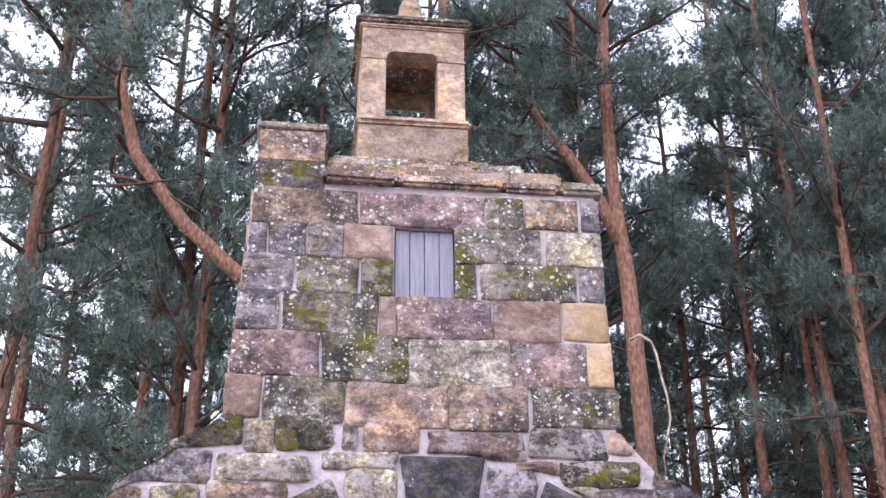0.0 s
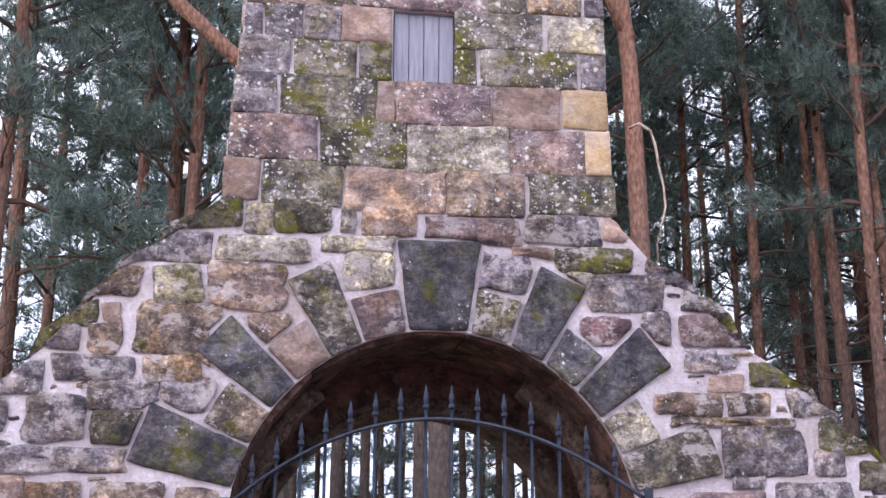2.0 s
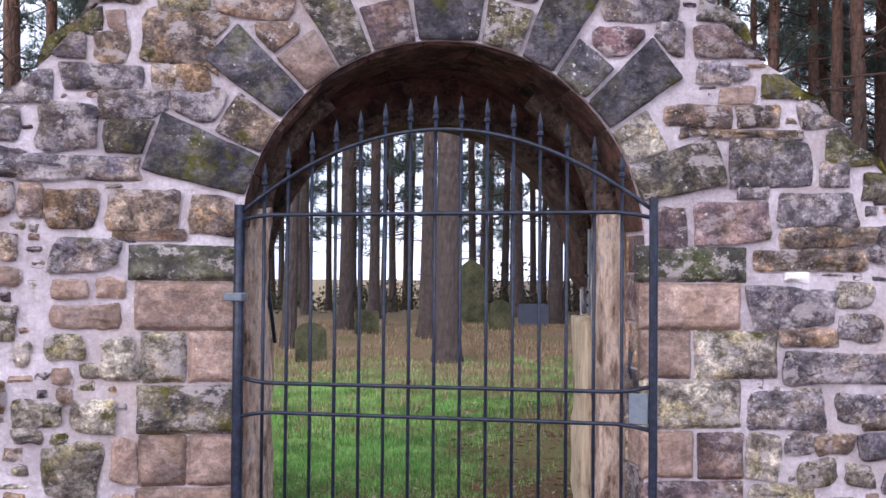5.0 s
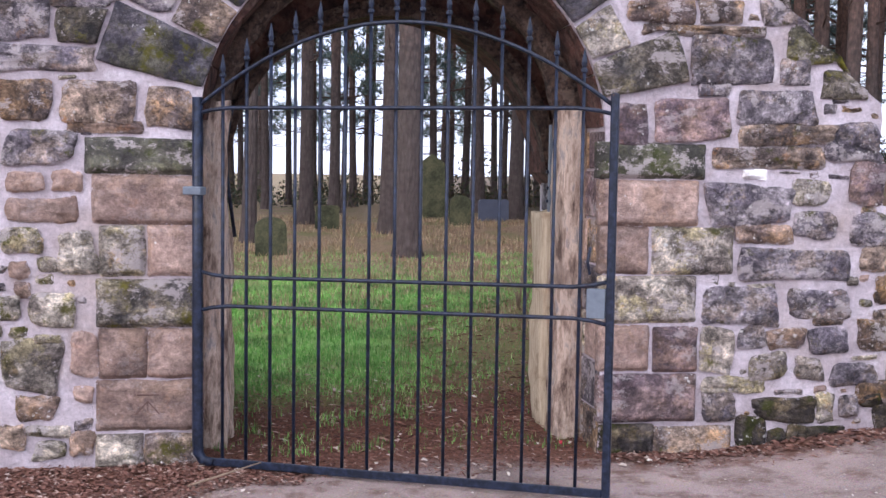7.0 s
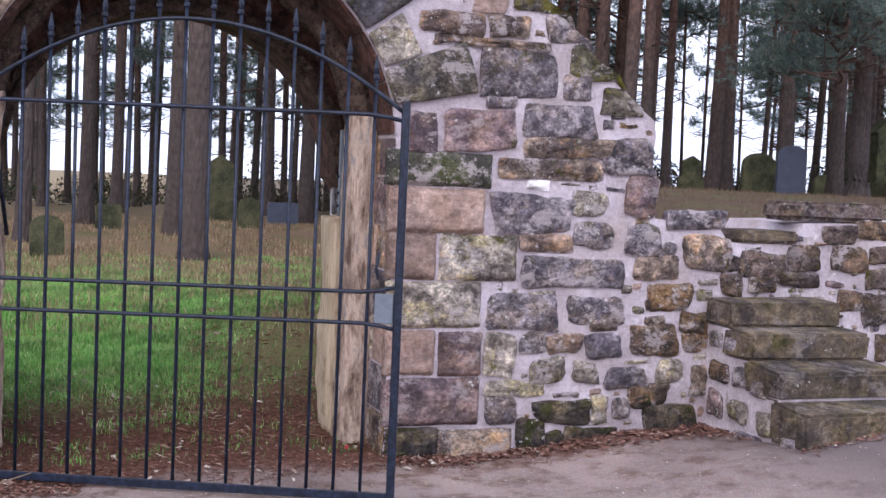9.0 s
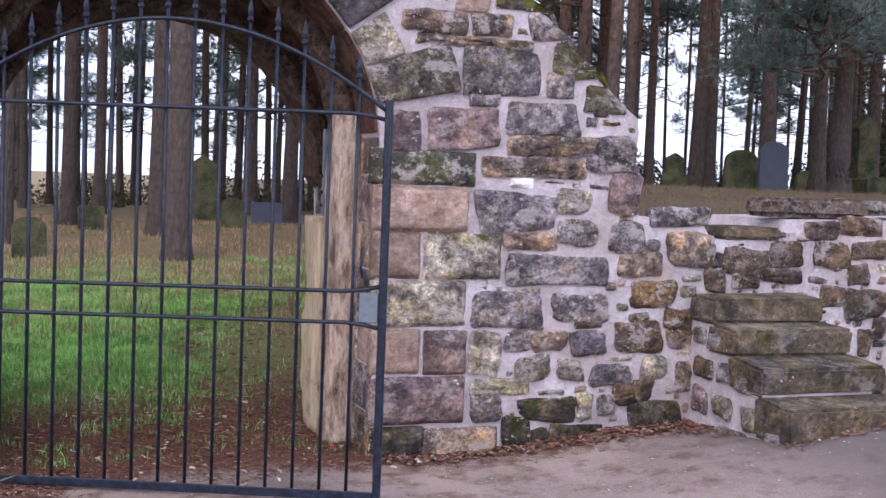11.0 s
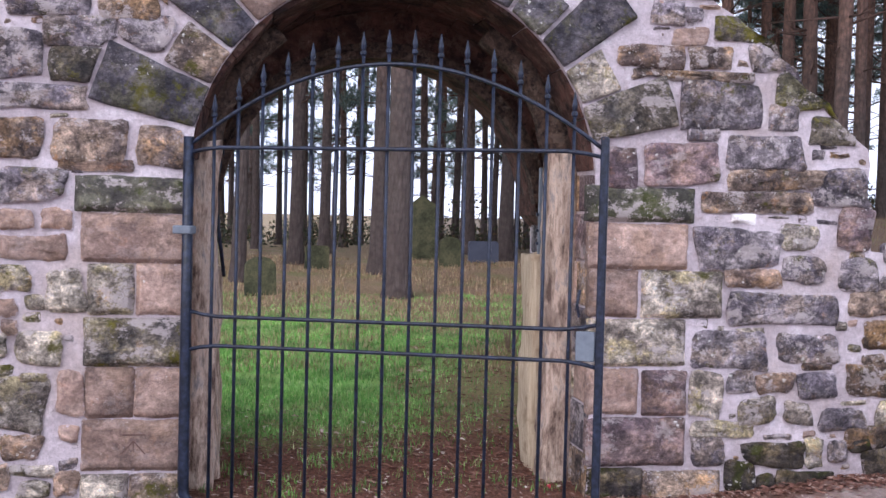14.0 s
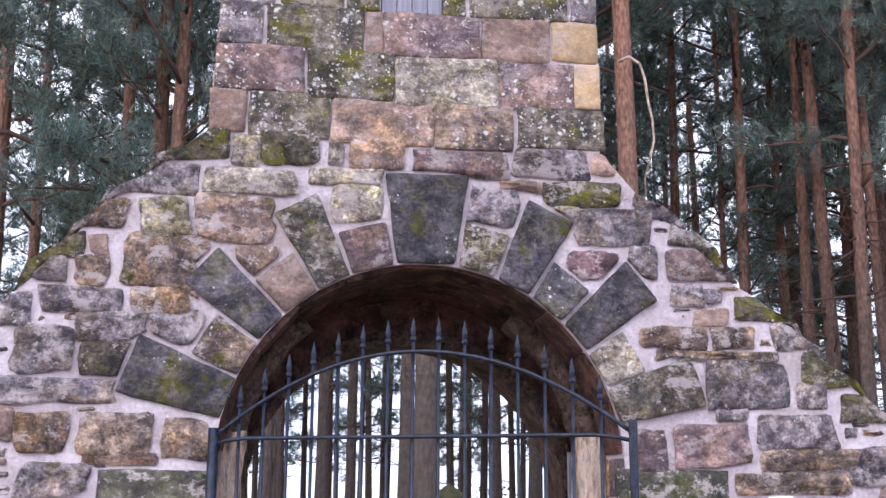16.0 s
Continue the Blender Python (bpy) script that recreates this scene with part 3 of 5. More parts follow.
def lay(rows, parent, square, proud=0.018, grow=0.012, y=FACE, trimmed=False, stones=STONE, chamfer=0.0):
    for x, z, w, h, kind in rows:
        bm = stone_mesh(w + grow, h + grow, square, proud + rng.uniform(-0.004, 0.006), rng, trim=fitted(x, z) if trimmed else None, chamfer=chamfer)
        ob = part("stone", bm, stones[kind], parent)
        ob.location = (x, y, z)
        RECTS.append((x - w / 2, x + w / 2, z - h / 2, z + h / 2))


TOWER_UPPER = [
    (-0.07, 4.99, 0.64, 0.25, "b"), (0.66, 5.00, 0.78, 0.22, "q"), (1.18, 5.01, 0.23, 0.22, "g"), (1.48, 5.02, 0.33, 0.21, "b"),
    (1.73, 5.03, 0.11, 0.22, "d"), (-0.35, 4.76, 0.09, 0.20, "d"), (-0.17, 4.76, 0.21, 0.21, "d"), (0.06, 4.76, 0.21, 0.22, "d"),
    (0.32, 4.76, 0.30, 0.23, "p"), (1.13, 4.77, 0.54, 0.24, "g"), (1.61, 4.78, 0.35, 0.23, "l"), (-0.27, 4.54, 0.29, 0.24, "d"),
    (0.08, 4.53, 0.36, 0.23, "g"), (0.38, 4.53, 0.18, 0.23, "m"), (0.92, 4.53, 0.12, 0.22, "m"), (1.31, 4.53, 0.59, 0.24, "g"),
    (1.71, 4.54, 0.15, 0.22, "d"),
]
TOWER_LOWER = [
    (-0.32, 4.29, 0.23, 0.25, "d"), (0.11, 4.28, 0.56, 0.27, "g"), (0.45, 4.27, 0.09, 0.26, "p"), (0.79, 4.27, 0.57, 0.27, "q"),
    (1.29, 4.28, 0.41, 0.28, "p"), (1.65, 4.29, 0.28, 0.25, "y"), (-0.20, 4.02, 0.50, 0.27, "q"), (0.32, 4.00, 0.49, 0.30, "m"),
    (0.88, 3.99, 0.60, 0.30, "l"), (1.41, 4.00, 0.45, 0.29, "q"), (1.72, 4.01, 0.14, 0.27, "y"), (-0.37, 3.75, 0.19, 0.25, "p"),
    (-0.02, 3.74, 0.45, 0.26, "g"), (0.51, 3.73, 0.58, 0.26, "o"), (1.04, 3.72, 0.46, 0.26, "b"), (1.56, 3.74, 0.51, 0.24, "g"),
]
SHOULDER_LEFT = [
    (-0.56, 3.54, 0.46, 0.16, "m"), (-0.25, 3.52, 0.14, 0.17, "l"), (-0.01, 3.54, 0.34, 0.17, "m"), (0.25, 3.53, 0.07, 0.12, "l"),
    (0.47, 3.53, 0.32, 0.16, "o"), (-0.78, 3.33, 0.54, 0.19, "d"), (-0.23, 3.34, 0.52, 0.16, "l"), (0.31, 3.39, 0.41, 0.08, "l"),
    (0.37, 3.24, 0.32, 0.24, "l"), (-1.04, 3.13, 0.32, 0.17, "b"), (-0.68, 3.12, 0.26, 0.20, "l"), (-0.31, 3.12, 0.44, 0.25, "o"),
    (-1.25, 2.94, 0.34, 0.14, "m"), (-1.02, 2.95, 0.09, 0.10, "p"), (-1.04, 2.81, 0.17, 0.15, "b"), (-0.67, 2.88, 0.48, 0.28, "b"),
    (-0.17, 2.89, 0.24, 0.16, "o"), (-1.26, 2.81, 0.16, 0.11, "d"), (-1.50, 2.60, 0.32, 0.19, "d"), (-1.08, 2.65, 0.43, 0.12, "d"),
]
SPANDREL_LEFT = [
    (-0.67, 2.65, 0.31, 0.13, "b"), (-0.92, 2.51, 0.35, 0.16, "d"), (-0.58, 2.50, 0.30, 0.18, "d"), (-1.26, 2.37, 0.35, 0.26, "d"),
    (-0.94, 2.33, 0.27, 0.17, "g"), (-1.20, 2.16, 0.65, 0.14, "d"), (-1.45, 1.99, 0.13, 0.16, "o"), (-1.24, 1.95, 0.27, 0.22, "b"),
    (-0.85, 1.93, 0.39, 0.21, "b"), (-0.51, 1.91, 0.23, 0.22, "b"), (-0.83, 1.81, 0.37, 0.03, "o"),
]
SHOULDER_RIGHT = [
    (0.96, 3.50, 0.54, 0.17, "q"), (1.49, 3.52, 0.44, 0.17, "d"), (1.81, 3.54, 0.14, 0.12, "p"), (1.14, 3.25, 0.32, 0.22, "d"),
    (1.67, 3.34, 0.47, 0.14, "m"), (1.31, 3.38, 0.23, 0.04, "p"), (2.15, 3.30, 0.33, 0.16, "d"), (1.85, 3.15, 0.46, 0.20, "d"),
    (1.59, 3.23, 0.16, 0.06, "l"), (1.73, 2.93, 0.33, 0.17, "r"), (2.02, 2.96, 0.19, 0.19, "d"), (2.39, 2.95, 0.44, 0.19, "q"),
    (2.35, 3.14, 0.31, 0.14, "g"), (2.28, 2.77, 0.20, 0.13, "d"), (2.44, 2.77, 0.09, 0.05, "d"), (2.76, 2.70, 0.41, 0.15, "g"),
    (2.42, 2.64, 0.19, 0.09, "p"), (2.95, 2.55, 0.32, 0.15, "d"), (2.18, 2.52, 0.39, 0.11, "o"), (2.55, 2.53, 0.27, 0.11, "b"),
]
SPANDREL_RIGHT = [
    (2.45, 2.42, 0.71, 0.04, "b"), (2.63, 2.26, 0.52, 0.25, "d"), (3.13, 2.37, 0.38, 0.20, "m"), (3.02, 2.20, 0.18, 0.13, "d"),
    (3.32, 2.14, 0.29, 0.14, "g"), (2.52, 2.09, 0.18, 0.05, "d"), (2.91, 2.00, 0.47, 0.19, "d"), (2.39, 1.92, 0.46, 0.24, "q"),
    (2.03, 1.88, 0.16, 0.23, "q"),
]
QUOINS_LEFT = [
    (-0.64, 1.66, 0.59, 0.18, "c"), (-0.62, 1.43, 0.56, 0.25, "p"), (-0.75, 1.16, 0.23, 0.26, "l"), (-0.48, 1.16, 0.27, 0.26, "p"),
    (-0.61, 0.88, 0.54, 0.25, "g"), (-0.75, 0.61, 0.24, 0.26, "p"), (-0.48, 0.61, 0.27, 0.26, "p"), (-0.61, 0.33, 0.55, 0.26, "p"),
    (-0.77, 0.08, 0.24, 0.18, "l"), (-0.49, 0.07, 0.29, 0.20, "b"),
]
QUOINS_RIGHT = [
    (2.16, 1.68, 0.63, 0.19, "c"), (2.15, 1.44, 0.58, 0.25, "p"), (2.01, 1.17, 0.28, 0.26, "p"), (2.42, 1.17, 0.48, 0.26, "l"),
    (2.16, 0.89, 0.57, 0.26, "l"), (2.02, 0.61, 0.29, 0.25, "p"), (2.33, 0.60, 0.26, 0.25, "q"), (2.17, 0.32, 0.58, 0.27, "q"),
    (2.05, 0.08, 0.32, 0.17, "f"), (2.45, 0.06, 0.46, 0.17, "b"),
]
RUBBLE_LEFT = [
    (-1.17, 1.70, 0.37, 0.18, "d"), (-1.24, 1.52, 0.18, 0.11, "p"), (-1.03, 1.52, 0.18, 0.10, "p"), (-1.16, 1.37, 0.41, 0.15, "p"),
    (-1.26, 1.21, 0.21, 0.12, "l"), (-0.98, 1.15, 0.20, 0.23, "l"), (-1.11, 0.84, 0.21, 0.17, "l"), (-1.26, 0.95, 0.07, 0.07, "o"),
    (-1.32, 0.85, 0.11, 0.13, "l"), (-1.22, 0.55, 0.32, 0.27, "l"), (-0.96, 0.60, 0.15, 0.24, "p"), (-1.19, 0.32, 0.23, 0.12, "o"),
    (-1.32, 0.18, 0.12, 0.13, "b"), (-1.12, 0.10, 0.17, 0.10, "l"), (-0.96, 0.13, 0.12, 0.10, "o"), (-0.95, 0.39, 0.09, 0.07, "p"),
    (-1.14, 0.20, 0.22, 0.05, "l"), (-1.13, 1.09, 0.08, 0.07, "l"), (-1.27, 1.06, 0.09, 0.07, "p"), (-1.13, 0.69, 0.14, 0.04, "l"),
]
RUBBLE_FAR_LEFT = [
    (-1.59, 2.39, 0.14, 0.20, "d"), (-1.56, 2.18, 0.17, 0.17, "d"), (-1.58, 1.99, 0.12, 0.16, "o"), (-1.57, 1.73, 0.13, 0.14, "b"),
    (-1.56, 1.34, 0.11, 0.17, "l"), (-1.45, 0.86, 0.18, 0.15, "l"), (-1.48, 1.17, 0.09, 0.11, "l"), (-1.59, 0.95, 0.04, 0.15, "k"),
    (-1.44, 0.74, 0.16, 0.07, "l"), (-1.56, 1.58, 0.14, 0.10, "p"),
]
RUBBLE_RIGHT = [
    (2.98, 1.85, 0.59, 0.13, "b"), (2.86, 1.71, 0.71, 0.11, "b"), (2.74, 1.44, 0.53, 0.27, "d"), (3.14, 1.51, 0.23, 0.13, "l"),
    (3.16, 1.32, 0.26, 0.17, "d"), (2.86, 1.27, 0.35, 0.08, "o"), (3.04, 1.09, 0.66, 0.21, "d"), (2.73, 0.84, 0.46, 0.19, "d"),
    (3.20, 0.87, 0.41, 0.16, "d"), (3.38, 1.82, 0.37, 0.23, "d"), (3.09, 1.82, 0.09, 0.09, "d"), (3.00, 0.66, 0.23, 0.12, "o"),
    (3.27, 0.64, 0.26, 0.17, "d"), (2.79, 0.67, 0.16, 0.11, "d"), (2.90, 0.50, 0.23, 0.14, "l"), (3.15, 0.48, 0.19, 0.12, "l"),
    (3.44, 0.45, 0.30, 0.13, "d"), (2.69, 0.39, 0.38, 0.07, "l"),
]
RUBBLE_FOOT = [
    (2.61, 0.26, 0.20, 0.14, "d"), (3.01, 0.23, 0.36, 0.15, "f"), (2.80, 0.11, 0.18, 0.15, "f"), (2.96, 0.07, 0.11, 0.09, "f"),
    (3.22, 0.08, 0.34, 0.13, "f"), (3.26, 0.24, 0.09, 0.15, "l"), (3.41, 0.25, 0.11, 0.11, "d"), (2.58, 0.59, 0.19, 0.26, "l"),
    (3.55, 0.30, 0.16, 0.09, "f"),
]
RUBBLE_END = [
    (3.49, 1.58, 0.23, 0.26, "q"), (3.50, 1.30, 0.26, 0.15, "d"), (3.61, 1.13, 0.27, 0.13, "b"), (3.72, 0.94, 0.33, 0.16, "k"),
    (3.63, 0.67, 0.32, 0.18, "k"), (3.91, 0.79, 0.21, 0.13, "k"), (3.93, 0.66, 0.19, 0.11, "k"), (3.96, 1.23, 0.33, 0.25, "b"),
    (3.89, 1.44, 0.46, 0.11, "d"), (3.75, 0.49, 0.18, 0.14, "l"), (3.61, 0.33, 0.28, 0.10, "k"), (3.76, 0.15, 0.39, 0.19, "f"),
    (3.97, 0.42, 0.13, 0.18, "b"), (3.70, 1.25, 0.07, 0.07, "d"), (3.63, 0.80, 0.12, 0.05, "b"),
]
LOW_WALL = [
    (4.40, 1.17, 0.31, 0.14, "e"), (4.71, 1.21, 0.27, 0.16, "e"), (5.07, 1.22, 0.33, 0.16, "k"), (4.17, 1.03, 0.17, 0.13, "e"),
    (4.40, 1.04, 0.19, 0.08, "k"), (4.68, 1.07, 0.34, 0.06, "e"), (4.99, 1.38, 0.23, 0.09, "e"), (5.30, 1.40, 0.36, 0.11, "k"),
    (5.39, 1.24, 0.27, 0.13, "e"), (5.11, 0.94, 0.19, 0.11, "k"), (5.32, 1.08, 0.19, 0.12, "e"), (5.37, 0.87, 0.36, 0.17, "e"),
    (5.40, 0.61, 0.09, 0.16, "e"), (5.51, 0.71, 0.11, 0.12, "e"), (4.18, 1.17, 0.06, 0.07, "e"),
]

lay(TOWER_UPPER, tower, 0.9, 0.016, 0.016, stones=TOWER_STONE)
lay(TOWER_LOWER, tower, 0.9, 0.016, 0.016, stones=TOWER_STONE)
for rows in (SHOULDER_LEFT, SPANDREL_LEFT, SHOULDER_RIGHT, SPANDREL_RIGHT):
    lay(rows, wall_front, 0.5, 0.02, 0.03, trimmed=True)
lay(QUOINS_LEFT, wall_front, 0.97, 0.034, 0.014, chamfer=0.024)
lay(QUOINS_RIGHT, wall_front, 0.97, 0.034, 0.014, chamfer=0.024)
for rows, grow in ((RUBBLE_LEFT, 0.026), (RUBBLE_FAR_LEFT, 0.026), (RUBBLE_RIGHT, 0.03), (RUBBLE_FOOT, 0.035), (RUBBLE_END, 0.035), (LOW_WALL, 0.045)):
    lay(rows, wall_front, 0.3, 0.021, grow)

lay([(2.78, 1.615, 0.15, 0.055, "w")], wall_front, 0.5, 0.012, 0.0)

for a0, a1, outer, kind in RING:
    mid, half = radians((a0 + a1) / 2), radians((a1 - a0) / 2)
    r0 = ARCH_R - 0.005
    h = outer - r0
    rm = (outer + r0) / 2
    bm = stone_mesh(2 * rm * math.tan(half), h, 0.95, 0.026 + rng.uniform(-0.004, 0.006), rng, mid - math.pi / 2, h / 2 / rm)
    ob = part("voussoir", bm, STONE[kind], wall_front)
    ob.location = (ARCH_X + rm * math.cos(mid), FACE, ARCH_Z + rm * math.sin(mid))

# pinnings: small stones pressed into the wide joints of the rubble
made = 0
for n in range(16000):
    x, z = rng.uniform(-1.6, 5.6), rng.uniform(0.03, 3.4)
    w = rng.uniform(0.035, 0.2)
    h = min(w * 0.7, rng.uniform(0.018, 0.075))
    if z > top_at(x) - 0.06 or math.hypot(x - ARCH_X, max(0, z - ARCH_Z)) < (1.72 if z > ARCH_Z else 1.14):
        continue
    if any(x + w / 2 > a - 0.008 and x - w / 2 < b + 0.008 and z + h / 2 > c - 0.008 and z - h / 2 < d + 0.008 for a, b, c, d in RECTS):
        continue
    lay([(x, z, w, h, rng.choice("ddblllpqgo"))], wall_front, 0.35, 0.002, 0.01)
    made += 1
    if made > 200:
        break

# soffit of the passage: rows of rough blocks round the barrel
for row in range(4):
    y0 = FACE + 0.03 + row * 0.36
    n = 11 + row % 2
    for i in range(n):
        a0, a1 = 4 + 172 * i / n + 0.15, 4 + 172 * (i + 1) / n - 0.15
        bm = bmesh.new()
        lift = rng.uniform(0.012, 0.03)
        pts = []
        for y in (y0 + 0.01, y0 + 0.35):
            for a in (a0, (a0 + a1) / 2, a1):
                for r in (ARCH_R + 0.02, ARCH_R - lift):
                    p = bm.verts.new((ARCH_X + r * math.cos(radians(a)), y, ARCH_Z + r * math.sin(radians(a))))
                    p.co += noise.noise_vector(p.co * 9) * 0.03
                    pts.append(p)
        bmesh.ops.convex_hull(bm, input=pts)
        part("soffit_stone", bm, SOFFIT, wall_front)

# jamb stones inside the passage
for side, xj in ((1, JAMB_L), (-1, JAMB_R)):
    z = -0.02
    i = 0
    while z < ARCH_Z - 0.05:
        h = 0.27 + rng.uniform(-0.02, 0.02)
        y = FACE + 0.012
        for d in ((0.5, 0.44, 0.5) if i % 2 else (0.3, 0.52, 0.6)):
            bm = box(min(xj - side * 0.03, xj + side * 0.012), max(xj - side * 0.03, xj + side * 0.012), y, y + d - 0.02, z, min(z + h - 0.015, ARCH_Z + 0.06), 0.008, rough=0.006)
            part("jamb_stone", bm, STONE[rng.choice("qpbdl")], wall_front)
            y += d
        z += h
        i += 1

# side of the tower, seen as a sliver
for i in range(7):
    z = 3.62 + i * 0.215
    y = FACE + 0.03
    for d in ((0.6, 0.5, 0.34) if i % 2 else (0.35, 0.6, 0.49)):
        x = -0.465 + 0.075 * (z - 3.6) / 1.5
        part("stone", box(x - 0.012, x + 0.04, y, y + d - 0.012, z, z + 0.203, 0.006, rough=0.004), STONE[rng.choice("pbo")], tower)
        x = 1.79 - 0.02 * (z - 3.6) / 1.5
        part("stone", box(x - 0.04, x + 0.01, y, y + d - 0.012, z, z + 0.203, 0.006, rough=0.004), STONE[rng.choice("dbg")], tower)
        y += d

# ---------------- tower head: stone slab roof, corner block, bellcote ----------------
roof = thing("tower_roof", "weathered overlapping stone roof slabs streaked with moss", "roof", kind="structure")
LAYERS = [(5.165, 5.245, 0.03, 1.83, 6.03), (5.245, 5.36, 0.05, 1.58, 6.14), (5.36, 5.47, 0.06, 1.36, 6.25), (5.47, 5.575, 0.07, 1.16, 6.36)]
for li, (z0, z1, x0, x1, y0) in enumerate(LAYERS):
    x = x0
    while x < x1 - 0.05:
        w = min(rng.uniform(0.35, 0.75), x1 - x)
        if x1 - (x + w) < 0.2:
            w = x1 - x
        dz = rng.uniform(-0.012, 0.006)
        bm = box(x, x + w - 0.008, y0 + rng.uniform(-0.02, 0.02), 7.66 - 0.1 * li, z0, z1 + dz, 0.022, rough=0.014, segs=2)
        part("roof_slab", bm, TOWER_STONE["lbogqd"[rng.randrange(6)] if li == 0 else "uuol"[rng.randrange(4)]], roof)
        x += w

corner = thing("corner_block", "square stone corner block with a thin flat cap", "stone block")
part("course", box(-0.392, 0.04, FACE - 0.012, FACE + 0.42, 5.10, 5.315, 0.008, rough=0.005), TOWER_STONE["g"], corner)
part("block", box(-0.385, 0.035, FACE - 0.008, FACE + 0.42, 5.32, 5.55, 0.008, rough=0.004), TOWER_STONE["b"], corner)
part("cap", box(-0.405, 0.05, FACE - 0.03, FACE + 0.44, 5.552, 5.595, 0.008, rough=0.004), TOWER_STONE["l"], corner)

BX0, BX1, BY0, BY1 = 0.255, 1.015, 6.47, 7.23
cote = thing("bellcote", "small open sandstone bellcote with moulded cornice and finial", "bellcote")
part("base", box(BX0, BX1, BY0, BY1, 5.575, 5.885, 0.01, rough=0.004), STONE["u"], cote)
part("sill", box(BX0 - 0.025, BX1 + 0.025, BY0 - 0.03, BY1 + 0.03, 5.887, 5.948, 0.022, rough=0.003, segs=3), STONE["u"], cote)
for xa, xb in ((BX0 + 0.012, 0.44), (0.81, BX1 - 0.012)):
    for ya, yb in ((BY0 + 0.012, BY0 + 0.20), (BY1 - 0.2, BY1 - 0.012)):
        part("post", box(xa, xb, ya, yb, 5.95, 6.45, 0.01, rough=0.003), STONE["u"], cote)
for ya, yb in ((BY0 + 0.012, BY0 + 0.2), (BY1 - 0.2, BY1 - 0.012)):
    shape = [(BX0 + 0.012, 6.452), (0.44, 6.452)] + [(0.44 + 0.06 - 0.06 * math.cos(a), 6.46 + 0.06 * math.sin(a)) for a in (0.4, 0.8, 1.2, 1.57)]
    shape += [(0.81 - 0.06 + 0.06 * math.cos(a), 6.46 + 0.06 * math.sin(a)) for a in (1.57, 1.2, 0.8, 0.4)] + [(0.81, 6.452), (BX1 - 0.012, 6.452), (BX1 - 0.012, 6.72), (BX0 + 0.012, 6.72)]
    part("lintel", prism(shape, ya, yb), STONE["u"], cote)
for xa, xb in ((BX0 + 0.014, BX0 + 0.10), (BX1 - 0.10, BX1 - 0.014)):
    part("side_slab", box(xa, xb, BY0 + 0.202, BY1 - 0.202, 5.95, 6.72), STONE["u"], cote)
part("ceiling_slab", box(BX0 + 0.1, BX1 - 0.1, BY0 + 0.2, BY1 - 0.2, 6.55, 6.72), TOWER_STONE["q"], cote)
part("cornice", box(BX0 - 0.012, BX1 + 0.012, BY0 - 0.012, BY1 + 0.012, 6.722, 6.757, 0.012, rough=0.003, segs=2), STONE["u"], cote)
part("cornice", box(BX0 - 0.04, BX1 + 0.04, BY0 - 0.045, BY1 + 0.045, 6.758, 6.815, 0.018, rough=0.004, segs=2), TOWER_STONE["g"], cote)
bm = bmesh.new()
bx, by = (BX0 + BX1) / 2, (BY0 + BY1) / 2
prof = [(0.36, 6.816), (0.27, 6.9), (0.16, 7.0), (0.105, 7.09), (0.095, 7.17), (0.06, 7.27), (0.025, 7.34)]
rings = []
for r, z in prof:
    rings.append([bm.verts.new((bx + r * 1.2 * math.cos(a), by + r * 1.2 * math.sin(a), z)) for a in [math.pi / 4 + i * math.pi / 2 for i in range(4)]])
for r0, r1 in zip(rings, rings[1:]):
    for s in range(4):
        bm.faces.new((r0[s], r0[(s + 1) % 4], r1[(s + 1) % 4], r1[s]))
bm.faces.new(rings[-1])
bmesh.ops.bevel(bm, geom=list(bm.edges), offset=0.012, segments=2, affect="EDGES")
part("finial", bm, STONE["u"], cote)

# ---------------- window shutter ----------------
shutter = thing("window_shutter", "closed grey painted boarded shutter in the tower window", "shutter")
for i in range(4):
    w = (WIN[1] - WIN[0] - 0.012) / 4
    x = WIN[0] + 0.006 + i * w
    part("board", box(x + 0.002, x + w - 0.002, FACE + 0.03 + 0.003 * (i % 2), FACE + 0.055, WIN[2] + 0.004, WIN[3] - 0.008, 0.003), GREY_BOARD, shutter)
part("ledge", box(WIN[0] + 0.01, WIN[1] - 0.01, FACE + 0.056, FACE + 0.075, WIN[2] + 0.08, WIN[2] + 0.14), GREY_BOARD, shutter)
part("ledge", box(WIN[0] + 0.01, WIN[1] - 0.01, FACE + 0.056, FACE + 0.075, WIN[3] - 0.14, WIN[3] - 0.08), GREY_BOARD, shutter)

